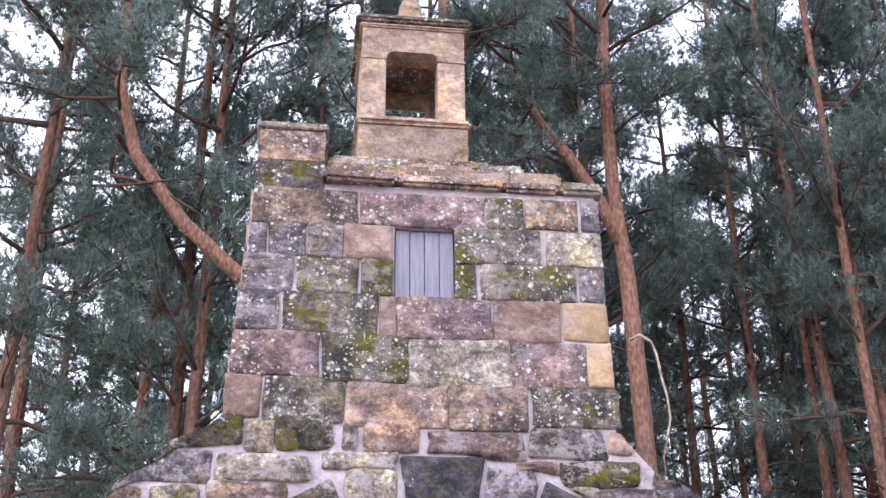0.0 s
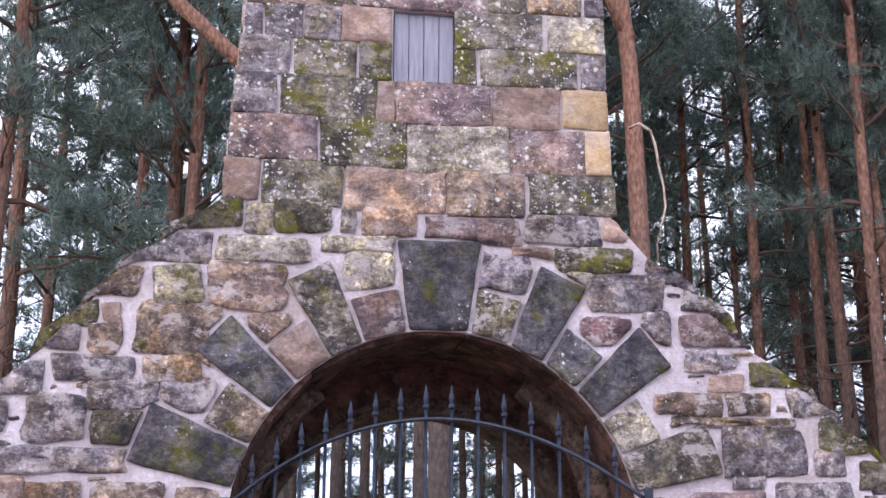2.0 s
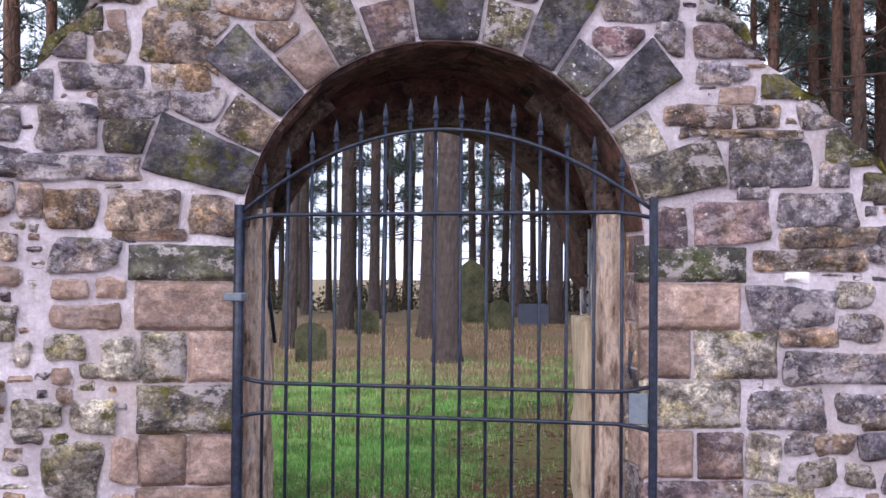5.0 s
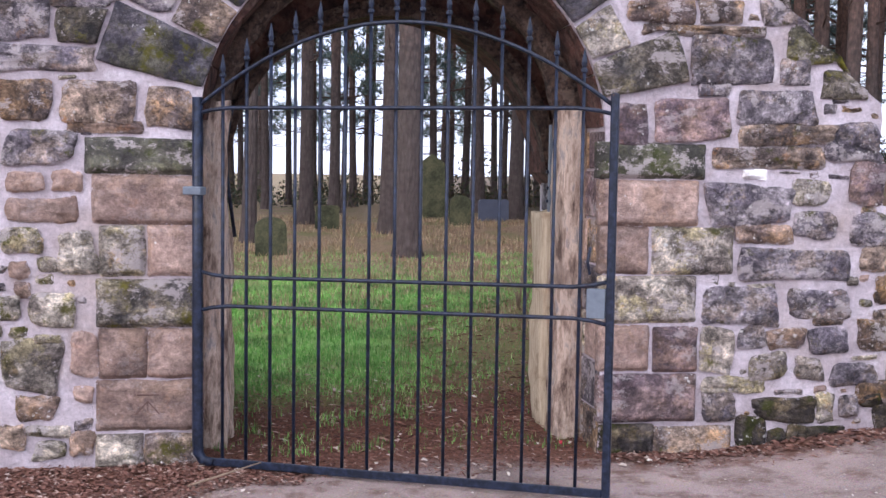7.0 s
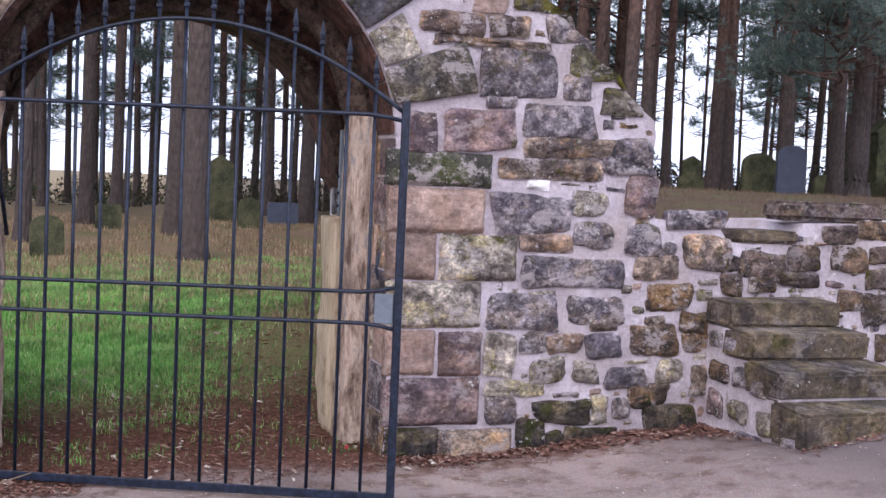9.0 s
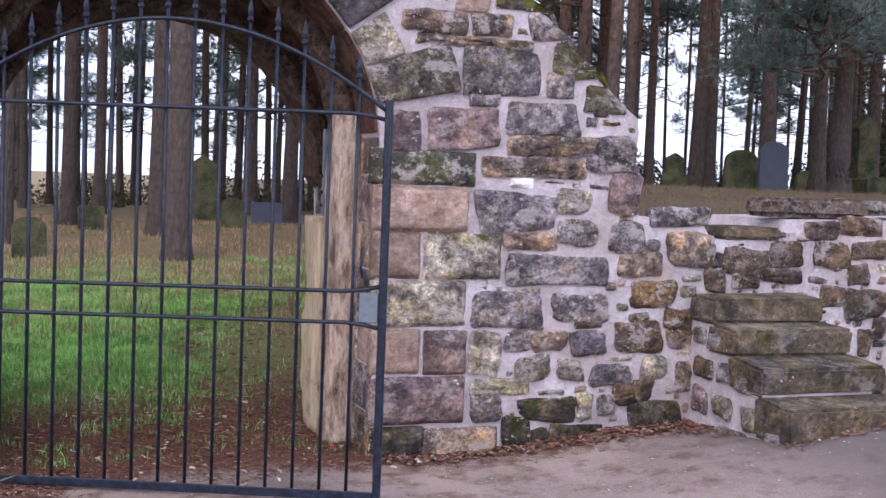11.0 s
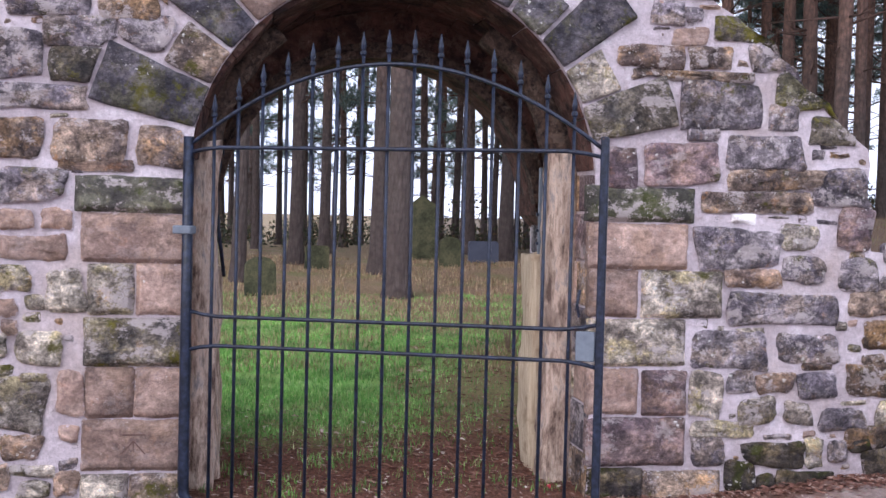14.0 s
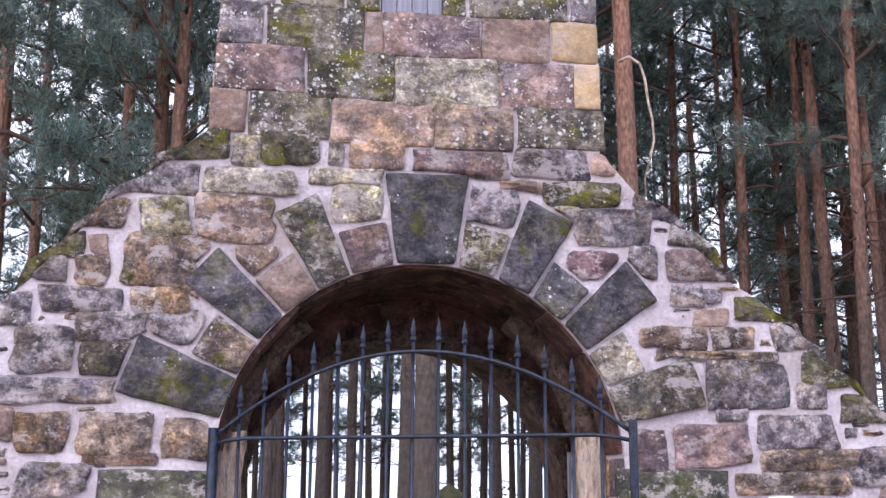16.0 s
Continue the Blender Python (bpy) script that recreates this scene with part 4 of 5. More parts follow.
# ---------------- timber door frame in the passage ----------------
def rough_post(x0, x1, y0, y1, z0, z1, wear=0.02, taper=0.0):
    """A split, weathered timber: many small faces pushed in and out."""
    bm = box(x0, x1, y0, y1, z0, z1)
    bmesh.ops.subdivide_edges(bm, edges=list(bm.edges), cuts=4, use_grid_fill=True)
    tall = [e for e in bm.edges if abs(e.verts[0].co.z - e.verts[1].co.z) > 0.1]
    bmesh.ops.subdivide_edges(bm, edges=tall, cuts=5, use_grid_fill=True)
    cx, cy = (x0 + x1) / 2, (y0 + y1) / 2
    for v in bm.verts:
        q = Vector((v.co.x * 9, v.co.y * 9, v.co.z * 3.5))
        d = Vector((v.co.x - cx, v.co.y - cy, 0))
        rx, ry = abs(d.x) / (x1 - x0) * 2, abs(d.y) / (y1 - y0) * 2
        v.co -= d * 0.16 * (rx * ry) ** 3
        n = noise.noise_vector(q) * wear + noise.noise_vector(q * 2.7) * wear * 0.5
        v.co += Vector((n.x, n.y, n.z if v.co.z > z1 - 0.05 else 0))
        if taper:
            f = max(0.0, 1 - (v.co.z - z0) / 0.5)
            v.co.x += d.x * -taper * f * f
    return bm


frame_r = thing("door_post", "weathered grey-brown timber door post with peeling surface", "door post", group="old door frame")
part("post", rough_post(1.715, 1.895, 6.44, 6.68, -0.03, 1.98, 0.026), TIMBER, frame_r, smooth=True)


def curved_brace(a0, a1, r, thick, y, rng_seed):
    """A rough timber bent to the arch, from angle a0 to a1."""
    rb = random.Random(rng_seed)
    pts = [(ARCH_X + r * math.cos(radians(a0 + (a1 - a0) * i / 9)), y + rb.uniform(-0.012, 0.012), ARCH_Z + r * math.sin(radians(a0 + (a1 - a0) * i / 9))) for i in range(10)]
    return tube(pts, [thick * (1 - 0.03 * i) for i in range(10)], 9, knots=0.5)


part("brace", curved_brace(5, 58, 1.045, 0.098, 6.56, 3), DARK_TIMBER, frame_r, "dark decayed curved timber following the arch", smooth=True)
part("inner_post", rough_post(1.675, 1.80, 6.70, 6.98, 0.0, 1.36, 0.022, 0.5), PALE_TIMBER, frame_r, "pale split timber broken off at the top", smooth=True)
frame_l = thing("door_post", "leaning grey timber door post split along its grain", "door post", group="old door frame")
part("post", rough_post(-0.365, -0.215, 6.40, 6.62, -0.03, 1.98, 0.026), TIMBER, frame_l, smooth=True)
part("brace", curved_brace(175, 128, 1.055, 0.085, 6.5, 4), DARK_TIMBER, frame_l, "dark decayed curved timber following the arch", smooth=True)
part("inner_post", rough_post(-0.345, -0.195, 6.66, 6.92, -0.03, 1.25, 0.025), TIMBER, frame_l, smooth=True)
part("strap", tube([(-0.2, 6.7, 1.95), (-0.235, 6.68, 1.75), (-0.22, 6.68, 1.5), (-0.18, 6.68, 1.2)], [0.012] * 4, 6), IRON, frame_l, "bent dark iron strap", smooth=True)
head = thing("arched_door_head", "dark curved timber head of the old door frame", "door frame", group="old door frame")
HEAD_Z = 1.57


def low_arc(r, a0, a1, n=28):
    return [(0.775 + r * math.cos(radians(a0 + (a1 - a0) * i / n)), HEAD_Z + r * math.sin(radians(a0 + (a1 - a0) * i / n))) for i in range(n + 1)]


for r0, r1, y0, y1 in ((1.0, 1.05, 7.02, 7.12), (1.055, 1.10, 7.05, 7.13)):
    part("arched_rail", prism(low_arc(r1, 174, 6) + low_arc(r0, 6, 174), y0, y1), DARK_TIMBER, head)
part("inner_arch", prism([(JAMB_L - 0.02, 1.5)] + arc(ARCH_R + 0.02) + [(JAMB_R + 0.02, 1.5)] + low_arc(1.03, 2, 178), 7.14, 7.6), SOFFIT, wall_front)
part("strap", box(1.73, 1.75, 6.74, 6.78, 1.34, 1.9, 0.003), IRON_GREY, head, "pale metal strap with bolts")
for z in (1.42, 1.5, 1.6):
    part("bolt", box(1.715, 1.73, 6.745, 6.77, z, z + 0.02, 0.003), IRON, head)

# ---------------- iron gate, ajar ----------------
HINGE = (-0.355, 6.0)
SWING = -23.0
LONG = 2.165
gate = thing("iron_gate", "black wrought iron gate standing ajar with spear-headed bars", "gate", (HINGE[0], HINGE[1], 0))
gate.rotation_euler = (0, 0, radians(SWING))


def crest(s):
    """Height of the gate's arched top rail at s metres from the hinge."""
    t = (s - LONG / 2) / (LONG / 2)
    return 2.34 - 0.42 * t * t


R_BAR = 0.0095
part("hinge_stile", tube([(0.09, 0, 0.04), (0.03, 0, 0.05), (0.004, 0, 0.09), (0, 0, 0.16), (0, 0, 1.0), (0, 0, 1.97)], [0.024, 0.028, 0.03, 0.03, 0.029, 0.028], 10), IRON, gate, smooth=True)
part("latch_stile", box(LONG - 0.02, LONG + 0.02, -0.02, 0.02, 0.03, 1.985, 0.005), IRON, gate)
bm = box(0.02, LONG - 0.02, -0.008, 0.008, 0.025, 0.068, 0.004)
part("bottom_rail", bm, IRON, gate)
for z0, dip in ((1.915, 0.0), (1.045, 0.012), (0.892, 0.012)):
    pts, rad = [], []
    for i in range(25):
        s = LONG * i / 24
        e = max(0.0, 1 - min(i, 24 - i) / 1.5) * 0.03
        pts.append((s, -0.004, z0 - e * (1 if z0 != 1.045 else -1) + dip * (i / 24 - 0.5) * 2))
        rad.append(0.0105)
    part("rail", tube(pts, rad, 6), IRON, gate, smooth=True)
pts = [(LONG * i / 36, 0, crest(LONG * i / 36)) for i in range(37)]
part("arched_rail", tube(pts, [0.0105] * 37, 6), IRON, gate, smooth=True)
for i in range(15):
    s = 0.137 + 0.134 * i
    top = crest(s) + 0.055
    bar = part("bar", tube([(s, 0.014, 0.05), (s, 0.014, top)], [R_BAR, R_BAR], 6), IRON, gate, smooth=True)
    pts = [(s, 0.014, top - 0.004), (s, 0.014, top + 0.004), (s, 0.014, top + 0.016), (s, 0.014, top + 0.024), (s, 0.014, top + 0.03), (s, 0.014, top + 0.05), (s, 0.014, top + 0.118)]
    part("spear_head", tube(pts, [0.010, 0.017, 0.017, 0.010, 0.012, 0.0155, 0.002], 6), IRON, bar)
part("lock_plate", box(LONG - 0.115, LONG - 0.022, -0.012, 0.012, 0.905, 1.05, 0.004), IRON_GREY, gate, "worn pale grey lock box")
part("handle", tube([(LONG - 0.1, -0.02, 1.12), (LONG - 0.11, -0.035, 1.18), (LONG - 0.1, -0.02, 1.25)], [0.007, 0.008, 0.007], 6), IRON, gate, "rusty pull handle")
for z in (1.46,):
    part("hinge_bracket", box(-0.07, 0.034, -0.036, 0.036, z, z + 0.045, 0.006), IRON_GREY if z > 1 else IRON, gate)

# ---------------- stone steps ----------------
SX0, SX1 = 4.0, 4.82
stair = thing("stone_steps", "worn sandstone steps against the wall with rubble side", "steps")
core_top = [(5.79, 0.77), (5.545, 0.6), (5.27, 0.43), (5.08, 0.24)]
for (yf, zt), yb in zip(core_top, (6.1, 5.79, 5.545, 5.27)):
    part("core", box(SX0 + 0.012, SX1 - 0.02, yf + 0.058, yb + 0.049, -0.2, zt + 0.012), MORTAR, stair)
for i, (yf, zt) in enumerate([(5.83, 0.935), (5.585, 0.765), (5.31, 0.595), (5.06, 0.40)]):
    back = 6.095 if i == 0 else (5.83, 5.585, 5.31)[i - 1] + 0.06
    w = rng.uniform(-0.02, 0.03)
    bm = box(SX0 - 0.015, SX1 + w + 0.03 * i, yf, back, zt - (0.148, 0.15, 0.17, 0.215)[i], zt, 0.02, rough=0.02, segs=2)
    for v in bm.verts:
        if v.co.z > zt - 0.06:
            v.co.z += 0.022 * smooth01(yf, back, v.co.y) + 0.004
    part("step", bm, STONE["s"], stair)
part("step", box(SX1 + 0.13, 5.75, 5.12, 5.62, 0.16, 0.405, 0.03, rough=0.02, segs=3), STONE["s"], stair)
part("tread_fill", box(SX1 + 0.02, 5.75, 5.5, 6.09, 0.1, 0.38, 0.03, rough=0.02), STONE["s"], stair)
for y, z, w, h, kind in ((5.98, 0.70, 0.16, 0.13, "d"), (5.80, 0.68, 0.14, 0.12, "d"), (5.93, 0.50, 0.2, 0.14, "k"), (5.7, 0.5, 0.18, 0.13, "d"), (5.5, 0.47, 0.16, 0.14, "d"),
                         (5.95, 0.3, 0.2, 0.18, "q"), (5.7, 0.3, 0.22, 0.17, "l"), (5.42, 0.28, 0.2, 0.16, "l"), (5.2, 0.2, 0.18, 0.12, "d"), (5.6, 0.13, 0.3, 0.12, "d")):
    ob = part("stone", stone_mesh(w, h, 0.4, 0.02, rng), STONE[kind], stair)
    ob.location = (SX0 + 0.012, y, z)
    ob.rotation_euler = (0, 0, radians(-90))
part("step", box(4.22, 4.66, FACE - 0.03, FACE + 0.4, 1.30, 1.385, 0.018, rough=0.012, segs=2), STONE["s"], wall_front)
slab = tagged(part("coping_slab", box(4.56, 5.40, FACE + 0.02, FACE + 0.28, 1.45, 1.585, 0.03, rough=0.02, segs=3), STONE["e"]), "loose thick brown stone coping slab on the low wall", "stone slab")
part("coping", box(5.43, 6.0, FACE - 0.02, FACE + 0.5, 1.49, 1.59, 0.03, rough=0.02, segs=2), STONE["g"], wall_front)

# surveyor's mark on a quoin, a bar over a broad arrow: dark rods paint the grooves' shade
MARK = Mat("groove_shade_tone", 0.95)
MARK_SHADE = MARK.done(MARK.mix(MARK.noise(30.0), srgb(84, 64, 60), srgb(108, 84, 76)))
for pts in ([(-0.675, 0.39), (-0.56, 0.39)], [(-0.618, 0.357), (-0.618, 0.28)], [(-0.618, 0.357), (-0.677, 0.29)], [(-0.618, 0.357), (-0.559, 0.288)]):
    part("mark_groove_shade", tube([(x, FACE - 0.034, z) for x, z in pts], [0.0045, 0.0045], 5), MARK_SHADE, wall_front)

# ---------------- pines ----------------
def crown_mesh(seed, z0, z1, reach, tufts, size, limb_count=0):
    """Limbs and needle tufts of a pine's crown; the trunk stands on the z axis."""
    r = random.Random(seed)
    limbs = bmesh.new()
    vs, fs = [], []

    def tuft(p, d, s):
        for i in range(11):
            dirn = Vector((r.gauss(0, 1), r.gauss(0, 1), r.gauss(0, 1))).normalized() + d * 0.9 + Vector((0, 0, 0.25))
            dirn.normalize()
            side = dirn.cross(Vector((r.gauss(0, 1), r.gauss(0, 1), r.gauss(0, 1)))).normalized()
            ln = s * r.uniform(0.7, 1.2)
            b = len(vs)
            w = s * 0.04
            vs.extend((p + side * w, p - side * w, p + dirn * ln))
            fs.append((b, b + 1, b + 2))

    nl = limb_count or int(26 * (z1 - z0) / 8)
    per = max(1, int(tufts / nl))
    for i in range(nl):
        t = (i + r.random()) / nl
        z = z0 + (z1 - z0) * t
        a = r.uniform(0, 2 * math.pi)
        ln = reach * (0.35 + 0.65 * math.sin(math.pi * min(1, 0.18 + 0.85 * t)) ) * r.uniform(0.6, 1.15)
        up = r.uniform(-0.15, 0.35) + 0.4 * t
        d = Vector((math.cos(a), math.sin(a), up)).normalized()
        pts, p = [], Vector((0, 0, z))
        q = d.copy()
        for s in range(6):
            pts.append(p.copy())
            q = (q + Vector((r.gauss(0, 0.18), r.gauss(0, 0.18), r.gauss(0.03, 0.14)))).normalized()
            p = p + q * ln / 5
        base = 0.010 + 0.012 * ln
        tube(pts, [base * (1 - 0.16 * s) for s in range(6)], 5, limbs)
        if r.random() < 0.12 + 0.25 * (t < 0.15):
            continue
        for g in range(max(2, per // 14)):
            # a spray: a twig off the limb with tufts crowded round its end
            u = r.uniform(1.2, 4.99)
            j = int(u)
            b0 = pts[j].lerp(pts[j + 1], u - j)
            td = (q + Vector((r.gauss(0, 0.8), r.gauss(0, 0.8), r.gauss(0.25, 0.5)))).normalized()
            tl = r.uniform(0.25, 0.75) * min(1.3, reach / 2.2)
            if r.random() < 0.6:
                tube([b0, b0 + td * tl * 0.5 + Vector((0, 0, 0.03)), b0 + td * tl], [0.011, 0.008, 0.004], 3, limbs)
            for h in range(14):
                f = r.random() ** 0.6
                c0 = b0 + td * tl * f + Vector((r.gauss(0, 0.13), r.gauss(0, 0.13), r.gauss(0, 0.08))) * (0.7 + size * 2)
                tuft(c0, td, size)
    me = bpy.data.meshes.new("crown")
    me.from_pydata(vs, [], fs)
    me.materials.append(NEEDLES)
    return limbs, me


def trunk_points(r, h, lean=0.25):
    pts, p = [], Vector((0, 0, -0.3))
    ox, oy = r.uniform(-lean, lean), r.uniform(-lean, lean)
    n = 10
    for i in range(n + 1):
        t = i / n
        pts.append(Vector((ox * math.sin(t * 2.4) * t, oy * math.sin(t * 3) * t, -0.3 + (h + 0.3) * t)))
    pts[1:1] = [Vector((0, 0, 0.05)), Vector((0, 0, 0.3))]
    return pts


def stubs(bm, r, z0, z1, n):
    """Dead twigs on the bare trunk."""
    for i in range(n):
        z = r.uniform(z0, z1)
        a = r.uniform(0, 6.28)
        d = Vector((math.cos(a), math.sin(a), r.uniform(-0.3, 0.3)))
        ln = r.uniform(0.4, 1.5)
        p = Vector((0, 0, z))
        m = p + d * ln * 0.5 + Vector((0, 0, r.uniform(-0.15, 0.1)))
        e = p + d * ln + Vector((r.gauss(0, 0.15), r.gauss(0, 0.15), r.gauss(0, 0.2)))
        tube([p, m, e], [0.018, 0.012, 0.005], 4, bm)
        tube([m, m + d * 0.25 + Vector((0.1, -0.12, 0.15))], [0.008, 0.003], 3, bm)


def pine(seed, h, bare, reach, tufts, size, girth):
    r = random.Random(seed)
    tree = thing("pine_tree", "tall Scots pine with bare reddish trunk and blue-green needles", "tree", group="pines behind the wall")
    pts = trunk_points(r, h)
    tr = [girth * 0.5 * s for s in (1.75, 1.45, 1.1)] + [girth * 0.5 * (1 - 0.075 * i) for i in range(1, len(pts) - 2)]
    part("trunk", tube(pts, tr, 10, knots=0.12), BARK, tree, smooth=True)
    limbs, me = crown_mesh(seed, bare, h + 0.5, reach, tufts, size)
    stubs(limbs, r, 2.0, bare, 14)
    tagged(part("branchwork", limbs, LIMB, tree, smooth=True), kind="stuff")
    cr = tagged(new("crown", me), kind="stuff")
    cr.parent = tree
    return tree


KINDS = [pine(11, 15.0, 4.3, 2.7, 5200, 0.19, 0.32), pine(12, 16.0, 7.4, 2.4, 4200, 0.20, 0.30), pine(13, 14.0, 3.5, 2.8, 5400, 0.19, 0.30),
         pine(14, 16.5, 8.6, 2.3, 3400, 0.21, 0.26), pine(15, 15.0, 2.6, 2.6, 4200, 0.24, 0.30), pine(16, 14.0, 2.4, 1.5, 2000, 0.24, 0.17), pine(17, 11.0, 4.0, 3.0, 4600, 0.18, 0.24)]
# pines: bearing (x per metre of depth), depth, kind, girth factor
PINES_BEYOND_ARCH = [
    (-0.015, 15.0, 3, 0.71), (0.035, 17.0, 1, 0.71), (0.060, 21.0, 3, 0.78), (0.108, 16.0, 1, 0.74), (0.225, 19.0, 1, 0.84),
    (0.000, 23.0, 3, 0.63), (0.077, 27.0, 3, 0.71), (0.150, 25.0, 3, 0.71), (0.178, 26.0, 1, 0.63), (0.205, 29.0, 3, 0.71),
    (0.020, 29.0, 3, 0.63), (0.092, 34.0, 3, 0.71), (0.165, 36.0, 1, 0.63), (0.048, 38.0, 3, 0.71), (-0.03, 33.0, 1, 0.71),
]
PINES_ON_BANK = [
    (0.521, 17.0, 0, 0.85), (0.549, 16.0, 2, 0.85), (0.572, 17.0, 1, 0.70), (0.597, 22.0, 3, 0.85), (0.616, 24.0, 5, 0.50),
    (0.654, 18.0, 1, 1.00), (0.671, 17.5, 3, 0.78), (0.714, 22.0, 5, 0.80), (0.740, 17.2, 1, 0.93),
    (0.768, 29.0, 5, 0.60), (0.808, 15.5, 1, 0.80), (0.430, 19.0, 0, 0.8), (0.362, 21.0, 1, 0.9),
    (0.555, 24.0, 6, 1.0), (0.665, 27.0, 6, 0.9), (0.780, 23.0, 6, 0.9), (0.850, 19.0, 6, 1.1), (0.90, 21.0, 6, 1.2),
]
PINES_BESIDE_TOWER = [
    (0.48, 24.0, 2, 0.9), (0.39, 29.0, 1, 1.0), (-0.275, 14.5, 2, 0.9), (-0.150, 19.0, 0, 0.9), (-0.22, 23.0, 2, 1.0),
    (-0.10, 26.0, 2, 1.0), (-0.42, 19.0, 0, 1.0), (0.27, 23.0, 2, 1.0), (0.95, 17.0, 2, 1.0),
    (0.9, 22.0, 0, 1.0), (1.05, 15.0, 0, 1.0), (0.54, 24.0, 4, 1.1), (0.57, 28.0, 4, 1.1), (0.50, 33.0, 4, 1.1),
]
PINES_BEHIND = [
    (0.35, 33.0, 5, 1.1), (-0.13, 34.0, 4, 1.1), (-0.19, 30.0, 4, 1.1), (-0.28, 32.0, 4, 1.2), (-0.36, 28.0, 4, 1.1),
    (0.30, 30.0, 1, 1.1), (0.26, 36.0, 4, 1.1), (0.95, 13.5, 4, 1.0), (0.19, 22.0, 0, 0.85), (0.13, 26.0, 2, 0.9),
    (-0.12, 16.0, 2, 1.0), (-0.25, 17.5, 0, 1.0), (0.285, 17.0, 0, 1.0), (0.262, 20.0, 2, 1.0), (0.86, 24.0, 4, 1.1), (0.80, 34.0, 4, 1.1),
]
PINES_FAR = [
    (-0.105, 15.5, 2, 0.9), (0.30, 18.5, 0, 0.9), (0.475, 21.0, 2, 0.8), (0.575, 20.0, 0, 0.8),
    (-0.13, 24.0, 6, 1.1), (0.36, 25.0, 6, 1.0), (0.64, 32.0, 5, 0.7), (0.685, 30.0, 5, 0.6), (0.722, 35.0, 5, 0.9),
    (0.042, 31.0, 5, 1.0), (0.068, 24.0, 5, 0.7), (0.128, 37.0, 5, 1.0),
    (0.158, 30.0, 5, 0.8), (0.214, 25.0, 5, 0.8), (0.236, 30.0, 5, 1.0), (-0.022, 28.0, 5, 0.9),
    (0.91, 30.0, 4, 1.1), (0.74, 42.0, 4, 1.1), (0.494, 18.0, 1, 0.8), (0.412, 20.0, 5, 1.0), (0.88, 18.0, 4, 1.0),
]
NEAR = PINES_BEYOND_ARCH + PINES_ON_BANK + PINES_BESIDE_TOWER + PINES_BEHIND + PINES_FAR
rs = random.Random(5)
for i in range(26):
    # slender far pines, thinning the light between the near trunks
    u, far, stout = -0.08 + 0.98 * (i + rs.random()) / 26, rs.uniform(27, 50), rs.uniform(0.9, 1.3)
    if not 0.6 < u < 0.73:
        NEAR.append((u, far, 5, stout))
rt = random.Random(77)
used = set()
for u, depth, kind, girth in NEAR:
    x, y = u * depth, depth
    turn = rt.uniform(0, 360)
    tall = rt.uniform(1.12, 1.34) if kind in (0, 2) else rt.uniform(0.92, 1.1)
    m = pose(x, y, ground_z(x, y), rt.uniform(-1.5, 1.5), rt.uniform(-1.5, 1.5), turn) @ Matrix.Diagonal((girth, girth, tall, 1))
    if kind not in used:
        used.add(kind)
        KINDS[kind].matrix_basis = m
    else:
        o = copy_thing(KINDS[kind], Matrix.Identity(4))
        o.matrix_basis = m


def special(name_seed, stem, girth, forks, bare, label):
    """A pine whose stem bends or forks: the stem's and forks' points in metres from its foot."""
    r = random.Random(name_seed)
    tree = thing("pine_tree", label, "tree", group="pines behind the wall")
    radii = [girth * 0.46 * (1 - 0.5 * i / len(stem)) for i in range(len(stem))]
    foot = Vector(stem[0])
    stem = [foot - Vector((0, 0, 0.2)), foot + Vector((0, 0, 0.25)), foot + Vector((0, 0, 0.6))] + stem[1:]
    bm = tube(stem, [girth * 0.85, girth * 0.62, girth * 0.5] + radii[1:], 12, knots=0.18)
    for f in forks:
        tube(f, [girth * 0.36 * (1 - 0.55 * i / len(f)) for i in range(len(f))], 8, bm, knots=0.1)
    part("trunk", bm, BARK, tree, smooth=True)
    return tree


def place_crown(tree, seed, at, z0, z1, reach, tufts, size, limb_count=0):
    limbs, me = crown_mesh(seed, z0, z1, reach, tufts, size, limb_count)
    a = tagged(part("branchwork", limbs, LIMB, tree, smooth=True), kind="stuff")
    b = tagged(new("crown", me), kind="stuff")
    b.parent = tree
    a.location = b.location = at


t1 = special(31, [(4.82, 15, 1.2), (4.82, 15, 4), (4.8, 15, 7), (4.78, 15, 9), (4.68, 15, 10.5), (4.7, 15, 12.4), (4.8, 15, 15)], 0.34,
             [[(4.8, 15, 9.4), (4.45, 15, 10.3), (4.0, 14.9, 11.0), (3.5, 14.8, 11.6), (3.0, 14.7, 12.6)]], 8, "forked Scots pine with bright orange bark")
part("dead_branch", tube([(4.6, 14.6, 7.8), (4.74, 14.55, 7.86), (4.88, 14.5, 7.74), (4.95, 14.5, 7.5), (4.98, 14.5, 7.2), (5.04, 14.5, 6.9), (5.05, 14.5, 6.6), (4.98, 14.5, 6.3), (4.9, 14.5, 6.05), (4.9, 14.5, 5.8), (4.84, 14.5, 5.55)], [0.024, 0.023, 0.022, 0.021, 0.019, 0.018, 0.016, 0.014, 0.012, 0.01, 0.006], 6), TIMBER, t1, "pale bare hanging dead branch", smooth=True)
place_crown(t1, 41, (4.75, 15, 0), 11.0, 16.0, 2.7, 3600, 0.18)
place_crown(t1, 44, (3.2, 14.8, 0), 11.2, 14.5, 2.2, 2400, 0.18)
